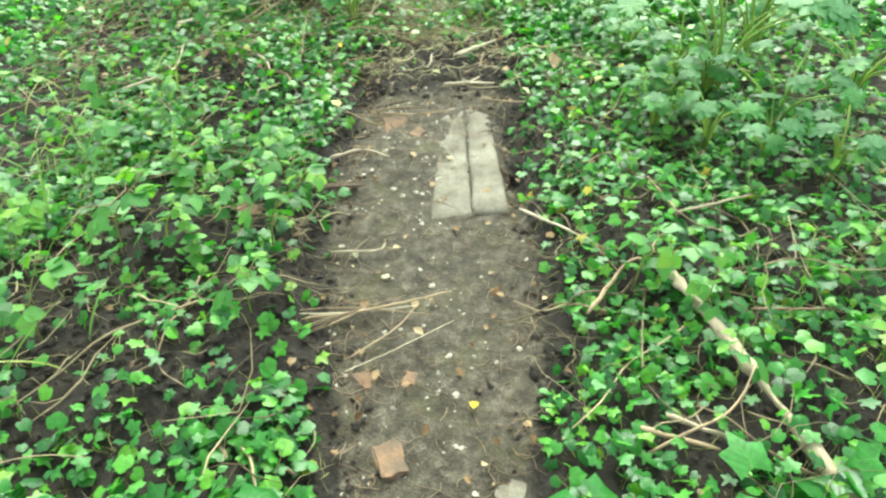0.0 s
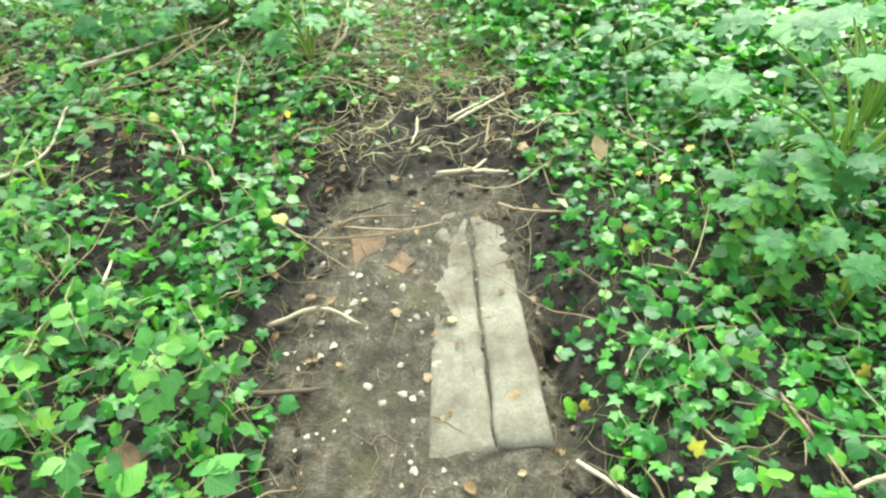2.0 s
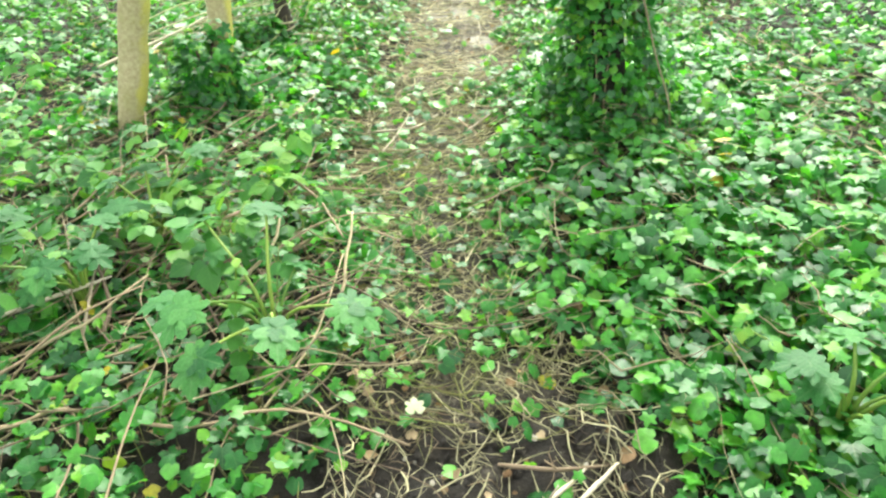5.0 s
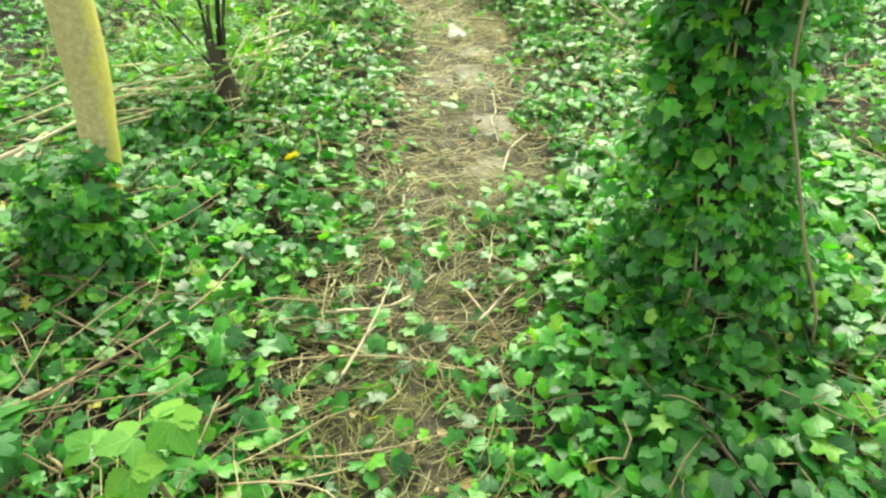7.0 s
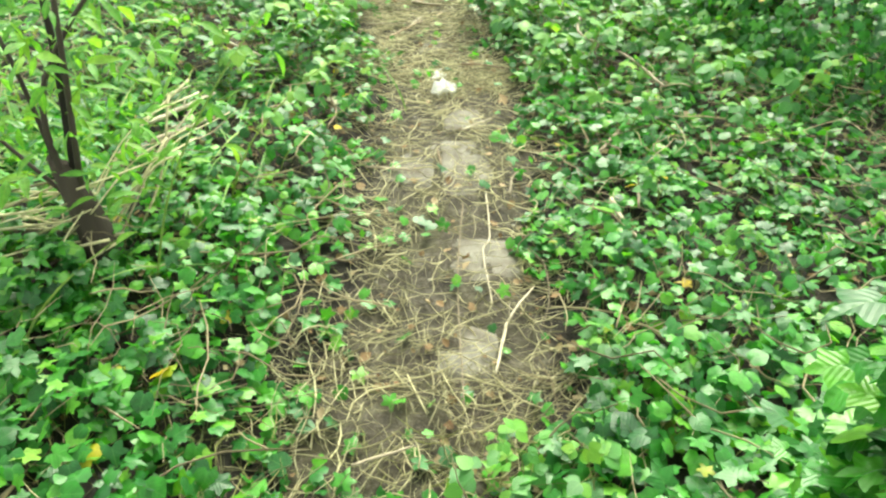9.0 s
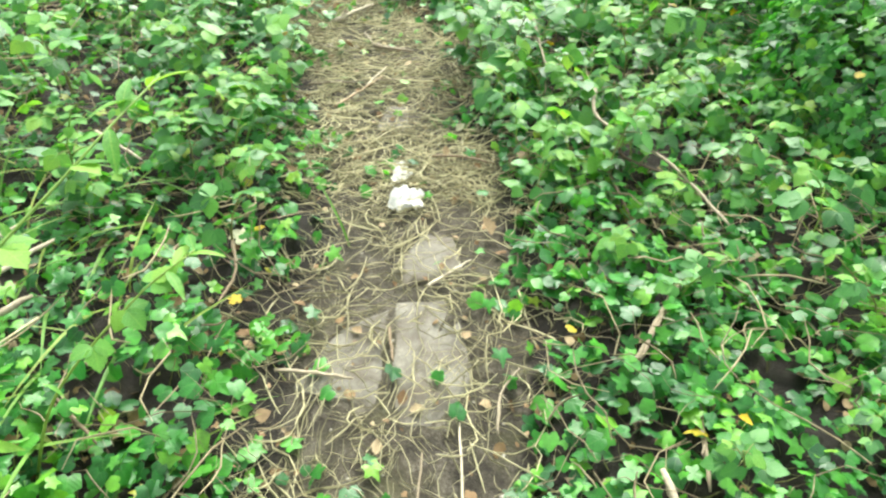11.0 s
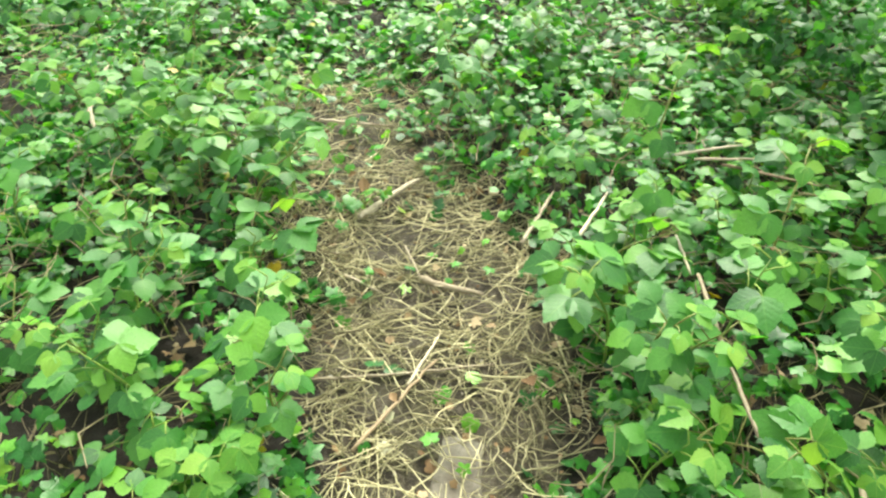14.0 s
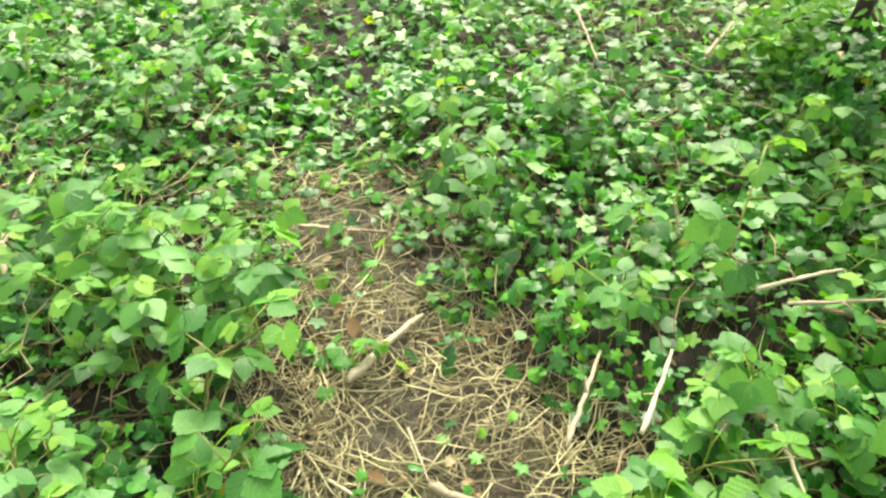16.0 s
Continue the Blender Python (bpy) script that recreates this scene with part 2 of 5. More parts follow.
# the footpath: how far along, its two edges, how bare it is, how much straw lies on it
PY = [-9, -3, 0.0, 1.0, 1.4, 2.0, 2.65, 3.2, 3.6, 4.0, 4.3, 4.65, 5.1, 5.5, 6.1, 6.5, 6.9, 7.2, 7.75, 8.4, 8.9, 9.3, 9.8, 10.2, 10.65, 11.05, 11.6, 12.0, 12.6]
PL = [-.2, -.3, -.36, -.34, -.4, -.48, -.5, -.4, -.38, -.32, -.17, -.08, -.12, -.33, -.4, -.3, -.33, -.22, -.12, -.2, -.13, -.18, -.28, -.41, -.45, -.5, -.72, -.78, -.75]
PR = [.1, .2, .2, .22, .33, .38, .34, .36, .4, .48, .42, .17, .15, .11, .2, .15, .4, .49, .45, .55, .5, .52, .34, .42, .3, .0, -.17, -.3, -.5]
PB = [0, 1, 1, 1, 1, 1, 1, 1, 1, .95, .7, .35, .35, .6, .65, .45, .9, 1, 1, 1, 1, 1, 1, 1, 1, .92, .85, .3, 0]
PS = [0, 0, 0, 0, 0, 0, 0, .05, .15, .3, .4, .4, .4, .6, .6, .5, .6, .55, .5, .25, .35, .75, .6, .8, 1, 1, .95, .5, 0]


def path_at(x, y):
    """Metres outside the path's edge (negative on it), bareness, straw."""
    lo, hi = np.interp(y, PY, PL), np.interp(y, PY, PR)
    return np.maximum(lo - x, x - hi), np.interp(y, PY, PB), np.interp(y, PY, PS)


MOUNDS = [(-1.25, 1.45, .34, .05), (-.9, 1.32, .26, .05), (-.62, 1.42, .17, .04), (-1.1, 2.2, .28, .05), (-.78, 1.75, .2, .05), (1.31, 1.76, .2, .07), (.86, 2.12, .16, .06), (-1.55, 1.75, .35, .06), (-.85, 2.45, .15, .05), (-1.3, 3.5, .3, .05),
          (.45, 4.15, .14, .05), (.85, 6.1, .5, .1), (-1.1, 7.62, .3, .08), (-1.64, 6.16, .3, .05), (-1.3, 6.3, .3, .06),
          (.62, 2.05, .1, .05), (1.25, 1.1, .2, .05), (.9, 1.15, .15, .04), (.75, 1.86, .14, .05), (.7, .92, .12, .04), (-1.43, 2.41, .2, .04), (.55, 2.75, .1, .03), (.62, 3.1, .08, .03), (-1.15, 3.05, .2, .04), (-1.35, 3.82, .24, .06), (-1.05, 3.62, .12, .04)]


def ground_z(x, y):
    d, bare, _ = path_at(x, y)
    side = smooth(-.02, .22, d)
    z = .05 * side + .05 * (vnoise(x, y, .7) - .5) * smooth(.2, 1.5, d)
    z = z + side * (.05 * (vnoise(x, y, 6) - .4) + .03 * (vnoise(x, y, 17) - .5) + .016 * (vnoise(x, y, 38) - .5))
    z = z + (1 - side) * (.014 * (vnoise(x, y, 5) - .5) + .009 * (vnoise(x, y, 15) - .5) + .004 * (vnoise(x, y, 40) - .5))
    z = z + smooth(4.6, 3.8, y) * np.exp(-((d - .04) / .13) ** 2) * (.05 * (vnoise(x, y, 11) - .35) + .03 * (vnoise(x, y, 26) - .5))
    for mx, my, r, h in MOUNDS:
        z = z + h * np.exp(-((x - mx) ** 2 + (y - my) ** 2) / (r * r)) * (.6 + .8 * vnoise(x, y, 14))
    # churned soil past the slabs' end
    churn = smooth(3.3, 3.6, y) * smooth(4.5, 4.1, y) * (1 - side)
    z = z + churn * (.06 * (vnoise(x, y, 11) - .3) + .035 * (vnoise(x, y, 27) - .5))
    # a hollow by the slab's edge
    z = z - .1 * np.exp(-(((x - .36) / .06) ** 2 + ((y - 2.5) / .22) ** 2))
    return z


# ---- mesh helpers ----
def link_mesh(name, me, material, parent=None, label=""):
    ob = new(name, me)
    if material and not me.materials:
        me.materials.append(material)
    if parent:
        ob.parent = parent
    return tagged(ob, label) if label else ob


def part(name, bm, material, parent, label=""):
    me = bpy.data.meshes.new(name)
    bm.to_mesh(me)
    bm.free()
    return link_mesh(name, me, material, parent, label)


def tri_mesh(name, verts, tris, uv=None, flat=False):
    me = bpy.data.meshes.new(name)
    verts, tris = np.asarray(verts, np.float32), np.asarray(tris, np.int32)
    me.vertices.add(len(verts))
    me.vertices.foreach_set("co", verts.ravel())
    me.loops.add(tris.size)
    me.loops.foreach_set("vertex_index", tris.ravel())
    me.polygons.add(len(tris))
    me.polygons.foreach_set("loop_start", np.arange(0, tris.size, 3, dtype=np.int32))
    me.polygons.foreach_set("use_smooth", np.full(len(tris), not flat))
    if uv is not None:
        layer = me.uv_layers.new(name="blade")
        layer.data.foreach_set("uv", np.asarray(uv, np.float32)[tris.ravel()].ravel())
    me.update(calc_edges=True)
    me.validate()
    return me


def turns(yaw, tilt, roll):
    """Rotation matrices: roll about the blade, tip tilted down, then turned round."""
    cy, sy, ct, st, cr, sr = np.cos(yaw), np.sin(yaw), np.cos(tilt), np.sin(tilt), np.cos(roll), np.sin(roll)
    o, i = np.zeros_like(yaw), np.ones_like(yaw)
    rz = np.stack([np.stack([cy, -sy, o], -1), np.stack([sy, cy, o], -1), np.stack([o, o, i], -1)], -2)
    rx = np.stack([np.stack([i, o, o], -1), np.stack([o, ct, st], -1), np.stack([o, -st, ct], -1)], -2)
    ry = np.stack([np.stack([cr, o, sr], -1), np.stack([o, i, o], -1), np.stack([-sr, o, cr], -1)], -2)
    return rz @ rx @ ry


def scatter(name, blades, pos, rot, size):
    """One mesh of many blades; each takes one of the given shapes in turn."""
    V, T, U, base = [], [], [], 0
    which = np.arange(len(pos)) % len(blades)
    for k, (bv, bt, bu) in enumerate(blades):
        sel = which == k
        if not sel.any():
            continue
        v = np.einsum("nij,vj->nvi", rot[sel], bv) * size[sel][:, None, None] + pos[sel][:, None, :]
        n = sel.sum()
        V.append(v.reshape(-1, 3))
        T.append((bt[None] + (np.arange(n) * len(bv))[:, None, None]).reshape(-1, 3) + base)
        U.append(np.tile(bu, (n, 1)))
        base += n * len(bv)
    return tri_mesh(name, np.concatenate(V), np.concatenate(T), np.concatenate(U))


def fan_leaf(polar, cup=0.3, fold=0.12, ripple=0.0, seed=0):
    """Lobed leaf, one unit across, from half an outline of angle and reach; the stalk joins at the origin."""
    half = [(radians(a), r) for a, r in polar]
    pts = [(r * math.cos(a), r * math.sin(a)) for a, r in half]
    pts += [(-x, y) for x, y in reversed(pts) if abs(x) > 1e-6]
    foot = -min(y for x, y in pts if abs(x) < 0.02)
    r2 = random.Random(seed)
    v = [(0, foot, 0.04)] + [(x, y + foot, fold * abs(x) - cup * (x * x + y * y) + ripple * r2.uniform(-1, 1)) for x, y in pts]
    n = len(pts)
    t = [(0, 1 + i, 1 + (i + 1) % n) for i in range(n)]
    u = [(x + 0.5, y) for x, y, z in v]
    t = [(a, c, b) if (v[b][0] - v[a][0]) * (v[c][1] - v[a][1]) < (v[c][0] - v[a][0]) * (v[b][1] - v[a][1]) else (a, b, c) for a, b, c in t]
    return np.array(v), np.array(t), np.array(u)


def oval_leaf(widths, saw=0.07, cup=0.25, fold=0.25, droop=0.25):
    """Oval leaf, one unit long, with a toothed edge and a fold along the midrib."""
    n = len(widths)
    v, u, t = [], [], []
    for k, w in enumerate(widths):
        y = k / (n - 1)
        w = w * (1 + (saw if k % 2 else -saw)) * 0.5
        z = -droop * y * y
        for x in (-w, 0, w):
            v.append((x, y, z + fold * abs(x) - cup * x * x))
            u.append((x + 0.5, y))
    for k in range(n - 1):
        a = 3 * k
        for b in (a, a + 1):
            t += [(b, b + 1, b + 4), (b, b + 4, b + 3)]
    return np.array(v), np.array(t), np.array(u)


IVY = [fan_leaf([(90, .68), (78, .5), (58, .35), (40, .45), (24, .57), (10, .42), (-6, .35), (-36, .48), (-60, .36), (-76, .26), (-90, .13)], .25, .16, .03, 1),
       fan_leaf([(90, .72), (74, .46), (56, .32), (34, .47), (20, .58), (0, .34), (-34, .47), (-62, .33), (-90, .12)], .4, .24, .035, 2),
       fan_leaf([(90, .56), (72, .51), (52, .46), (34, .49), (20, .5), (-2, .44), (-40, .43), (-70, .34), (-90, .18)], .15, .06, .03, 3),
       fan_leaf([(90, .6), (74, .5), (58, .42), (42, .45), (28, .49), (4, .42), (-32, .43), (-66, .34), (-90, .16)], .5, .22, .04, 4)]
IVY_FAR = [fan_leaf([(90, .66), (58, .37), (26, .54), (-6, .37), (-40, .45), (-90, .14)], .3, .16, .03, s) for s in (8, 9)]
LOBED = [fan_leaf([(90, .64), (80, .52), (70, .5), (60, .33), (50, .48), (38, .56), (24, .52), (12, .33), (0, .46), (-14, .5), (-30, .44), (-50, .42), (-70, .34), (-90, .12)], .3, .15, .04, s) for s in (5, 6)]
OVAL = oval_leaf([.04, .46, .7, .81, .85, .83, .76, .66, .53, .37, .19, .0], .1, .3, .2, .24)
NARROW = oval_leaf([.015, .03, .036, .036, .032, .026, .016, .0], 0.0, .1, .5, .9)
WILLOWY = oval_leaf([.02, .16, .26, .3, .28, .22, .12, .0], 0.03, .1, .3, .4)


def leaf_cluster(leaflets, blade):
    """Several leaflets on one leaf stalk, as one mesh: (turn, tilt, roll, size, x, y, z)."""
    V, T, U, b = [], [], [], 0
    for yaw, tilt, roll, s, x, y, z in leaflets:
        R = turns(*(np.array(radians(a)) for a in (yaw, tilt, roll)))
        V.append(blade[0] @ R.T * s + np.array((x, y, z)))
        T.append(blade[1] + b)
        U.append(blade[2])
        b += len(blade[0])
    return np.concatenate(V), np.concatenate(T), np.concatenate(U)


def tube(pts, radii, sides=6, bm=None):
    """A tapering, closed tube through the points."""
    bm = bm or bmesh.new()
    rings, a = [], None
    pts = [Vector(p) for p in pts]
    for i, p in enumerate(pts):
        d = (pts[min(i + 1, len(pts) - 1)] - pts[max(i - 1, 0)]).normalized()
        if a is None:
            a = d.cross(Vector((0.31, 0.17, 0.93)) if abs(d.z) < 0.9 else Vector((1, 0, 0)))
        a = (a - d * a.dot(d)).normalized()
        b = d.cross(a)
        r = float(radii[i] if isinstance(radii, (list, tuple)) else radii)
        rings.append([bm.verts.new(p + r * (math.cos(6.2832 * k / sides) * a + math.sin(6.2832 * k / sides) * b)) for k in range(sides)])
    for A, B in zip(rings, rings[1:]):
        for k in range(sides):
            f = bm.faces.new((A[k], A[(k + 1) % sides], B[(k + 1) % sides], B[k]))
            f.smooth = True
    bm.faces.new(rings[0][::-1])
    bm.faces.new(rings[-1])
    return bm


def curve_points(pts, n):
    """Catmull-Rom through the points."""
    P = [Vector(p) for p in pts]
    P = [P[0] * 2 - P[1]] + P + [P[-1] * 2 - P[-2]]
    out, segs = [], len(P) - 3
    for k in range(n + 1):
        s = k / n * segs
        i = min(int(s), segs - 1)
        t = s - i
        a, b, c, d = P[i:i + 4]
        out.append(0.5 * ((2 * b) + (c - a) * t + (2 * a - 5 * b + 4 * c - d) * t * t + (3 * b - a - 3 * c + d) * t ** 3))
    return out


def fibres(name, starts, lengths, yaws, radii, bend, lift, seed):
    """Many thin bent stalks, three-sided, as one mesh."""
    r = np.random.default_rng(seed)
    n, seg = len(starts), 5
    s = np.linspace(-.5, .5, seg)
    curl, wig = r.normal(0, bend, n), r.normal(0, bend * .6, n)
    head = yaws[:, None] + curl[:, None] * s * 2 + wig[:, None] * np.sin(s * 9)
    step = lengths[:, None] / (seg - 1)
    x = np.cumsum(np.cos(head) * step, 1)
    y = np.cumsum(np.sin(head) * step, 1)
    x, y = x - x.mean(1, keepdims=True) + starts[:, :1], y - y.mean(1, keepdims=True) + starts[:, 1:2]
    slope = r.normal(0, lift, n)[:, None]
    arch = np.abs(r.normal(0, lift, n))[:, None]
    z = ground_z(x, y) + starts[:, 2:3] + radii[:, None] + np.abs(slope * s * 2) * lengths[:, None] + arch * (.25 - s * s) * lengths[:, None] * 2
    c = np.stack([x, y, z], -1)
    nx, ny = -np.sin(head), np.cos(head)
    taper = np.array([.55, 1, 1, .9, .4])
    V = np.zeros((n, seg, 3, 3))
    for k in range(3):
        a = 2.0944 * k + 1.57
        V[:, :, k, 0] = c[..., 0] + nx * math.cos(a) * radii[:, None] * taper
        V[:, :, k, 1] = c[..., 1] + ny * math.cos(a) * radii[:, None] * taper
        V[:, :, k, 2] = c[..., 2] + math.sin(a) * radii[:, None] * taper
    T = []
    for i in range(seg - 1):
        for k in range(3):
            a, b, d, e = i * 3 + k, i * 3 + (k + 1) % 3, (i + 1) * 3 + k, (i + 1) * 3 + (k + 1) % 3
            T += [(a, b, e), (a, e, d)]
    T = np.array(T)[None] + (np.arange(n) * seg * 3)[:, None, None]
    return tri_mesh(name, V.reshape(-1, 3), T.reshape(-1, 3))


# ---- ground ----
def build_ground():
    near = lambda a, b, st: np.arange(a, b + st / 2, st)
    gx = np.concatenate([[-400, -120, -45, -20, -11, -7, -5.4, -4.4, -3.8, -3.4], near(-3.1, -1.0, .06), near(-.96, 1.0, .026), near(1.06, 3.1, .06), [3.4, 3.8, 4.4, 5.4, 7, 11, 20, 45, 120, 400]])
    gy = np.concatenate([[-400, -120, -45, -20, -10, -5, -3, -2, -1.2, -.8], near(-.5, 13.2, .03), near(13.3, 16, .1), [16.4, 17, 18, 20, 24, 32, 60, 150, 400]])
    X, Y = np.meshgrid(gx, gy, indexing="ij")
    Z = ground_z(X, Y)
    V = np.stack([X, Y, Z], -1).reshape(-1, 3)
    nx, ny = len(gx), len(gy)
    I = (np.arange(nx - 1)[:, None] * ny + np.arange(ny - 1)[None]).ravel()
    T = np.concatenate([np.stack([I, I + ny, I + ny + 1], -1), np.stack([I, I + ny + 1, I + 1], -1)])
    me = tri_mesh("ground", V, T)
    d, bare, _ = path_at(X, Y)
    mask = (1 - smooth(-.1, .1, d)) * bare * (1 - .7 * smooth(3.3, 3.6, Y) * smooth(4.5, 4.2, Y))
    at = me.attributes.new("trodden", "FLOAT", "POINT")
    at.data.foreach_set("value", mask.astype(np.float32).ravel())
    ob = link_mesh("ground", me, M_SOIL)
    tagged(ob, "dark crumbly woodland soil with a trodden earth footpath", "ground", kind="structure")


build_ground()


# ---- paving ----
pavement = tagged(new("pavement"), "worn concrete and stone slabs sunk into the footpath", "pavement", kind="structure")


def slab(name, corners, z, thick, material, seed, sink=(0, 0)):
    """A worn slab with uneven top, chipped and rounded edges, from four or more corners in plan."""
    r = random.Random(seed)
    n = len(corners)
    ring = []
    for i in range(n):
        a, b = Vector((*corners[i], 0)), Vector((*corners[(i + 1) % n], 0))
        k = max(3, int((b - a).length / .05))
        ring += [a.lerp(b, j / k) + Vector((r.uniform(-1, 1), r.uniform(-1, 1), 0)) * .005 for j in range(k)]
    mid = sum(ring, Vector()) / len(ring)
    bm = bmesh.new()
    rows = [(1.0, -thick), (1.0, -.018), (.95, -.006), (.86, .0), (.6, .003), (.3, .002)]
    loops = [[bm.verts.new(mid + (p - mid) * s + Vector((0, 0, z + h + (r.uniform(-.002, .002) if h > -.01 else 0)))) for p in ring] for s, h in rows]
    for A, B in zip(loops, loops[1:]):
        for k in range(len(ring)):
            bm.faces.new((A[k], A[(k + 1) % len(ring)], B[(k + 1) % len(ring)], B[k])).smooth = True
    bm.faces.new(loops[-1])
    bm.faces.new(loops[0][::-1])
    for v in bm.verts:
        v.co.z -= (v.co.x - mid.x) * sink[0] + (v.co.y - mid.y) * sink[1]
    bmesh.ops.recalc_face_normals(bm, faces=bm.faces)
    return part(name, bm, material, pavement)


slab("paving_slab", [(-.05, 2.2), (.138, 2.24), (.168, 3.36), (.01, 3.4)], .001, .07, M_CONCRETE, 1, (-.06, .02))
slab("paving_slab", [(.142, 2.25), (.3, 2.24), (.3, 3.28), (.172, 3.34)], .012, .09, M_CONCRETE, 2, (-.02, .027))
slab("paving_slab", [(.02, 1.3), (.128, 1.3), (.132, 2.24), (-.02, 2.24)], -.016, .07, M_CONCRETE, 3)
slab("paving_slab", [(.133, 1.3), (.25, 1.3), (.285, 2.22), (.137, 2.22)], -.014, .08, M_CONCRETE, 4)
slab("paving_slab", [(.05, -.3), (.21, -.3), (.235, 1.27), (.07, 1.27)], .0, .08, M_CONCRETE, 5, (-.06, .01))
slab("flagstone", [(-.17, 8.22), (.1, 8.13), (.11, 8.56), (-.05, 8.46)], .003, .06, M_FLAG, 6)
slab("flagstone", [(.116, 8.1), (.24, 8.06), (.37, 8.24), (.35, 8.5), (.3, 8.6), (.12, 8.58)], .006, .06, M_FLAG, 7)
slab("flagstone", [(.13, 8.62), (.36, 8.72), (.33, 8.9), (.22, 8.92), (.14, 8.8)], .011, .06, M_FLAG, 8)
slab("flagstone", [(.12, 7.6), (.3, 7.5), (.46, 7.58), (.4, 7.8), (.17, 7.82)], .002, .06, M_FLAG, 9)
slab("flagstone", [(.1, 7.1), (.3, 7.08), (.33, 7.3), (.15, 7.36)], .001, .06, M_FLAG, 10)
slab("flagstone", [(-.02, 9.66), (.13, 9.66), (.14, 9.88), (.02, 9.9)], .004, .06, M_FLAG, 11)

# ---- trees ----
def tree(name, trunk_pts, radii, material, label, limbs, crown_at, crown_r, leaves, seed, sides=16):
    """A tapered trunk that runs up into limbs and an open crown of many small leaves."""
    r = np.random.default_rng(seed)
    root = new(name)
    base = Vector(trunk_pts[0])
    root.location = base
    pts = curve_points([Vector(p) - base for p in trunk_pts], 28)
    rad = np.interp(np.linspace(0, 1, 29), np.linspace(0, 1, len(radii)), radii)
    bm = tube(pts, list(rad), sides)
    for v in bm.verts:
        k = noise.noise(Vector((v.co.x * 9, v.co.y * 9, v.co.z * 3)))
        v.co += Vector((v.co.x, v.co.y, 0)).normalized() * .012 * k
    trunk = part("trunk", bm, material, root)
    tips = []
    for i in range(limbs):
        a = 6.28 * i / limbs + r.uniform(-.4, .4)
        s = pts[17 + int(r.integers(0, 9))]
        e = Vector(crown_at) - base + Vector((math.cos(a) * crown_r * .8, math.sin(a) * crown_r * .8, r.uniform(-.3, .8)))
        m = s.lerp(e, .5) + Vector((0, 0, .3))
        part("limb", tube(curve_points([s, m, e], 8), list(np.linspace(radii[-1] * .8, .012, 9)), 8), material, root)
        tips += [m, s.lerp(e, .75), e]
    c = np.array([tips[i] for i in r.integers(0, len(tips), leaves)]) + r.normal(0, crown_r * .28, (leaves, 3))
    me = scatter("crown", [OVAL], c, turns(r.uniform(0, 6.28, leaves), r.normal(.3, .5, leaves), r.normal(0, .5, leaves)), r.uniform(.06, .12, leaves))
    link_mesh("crown", me, M_BRAMBLE, root)
    return tagged(root, label, "tree")


tree("tree", [(-1.6, 6.0, -.05), (-1.51, 6.06, .3), (-1.46, 6.13, .55), (-1.4, 6.18, 1.0), (-1.55, 6.3, 2.4), (-1.7, 6.5, 4.6)],
     [.062, .066, .068, .064, .055, .045], M_BARK, "slender tree with smooth tan bark and yellow-green moss at its foot", 4, (-1.8, 6.6, 5.4), 1.4, 500, 21)
tree("tree", [(-1.17, 6.3, -.05), (-1.14, 6.38, .33), (-1.125, 6.43, .55), (-1.125, 6.49, .8), (-1.13, 6.66, 2.0), (-1.05, 7.1, 4.6)],
     [.046, .05, .06, .068, .065, .055], M_BARK, "tan-barked tree trunk with ivy round its foot", 4, (-1.0, 7.6, 5.4), 1.4, 500, 22)


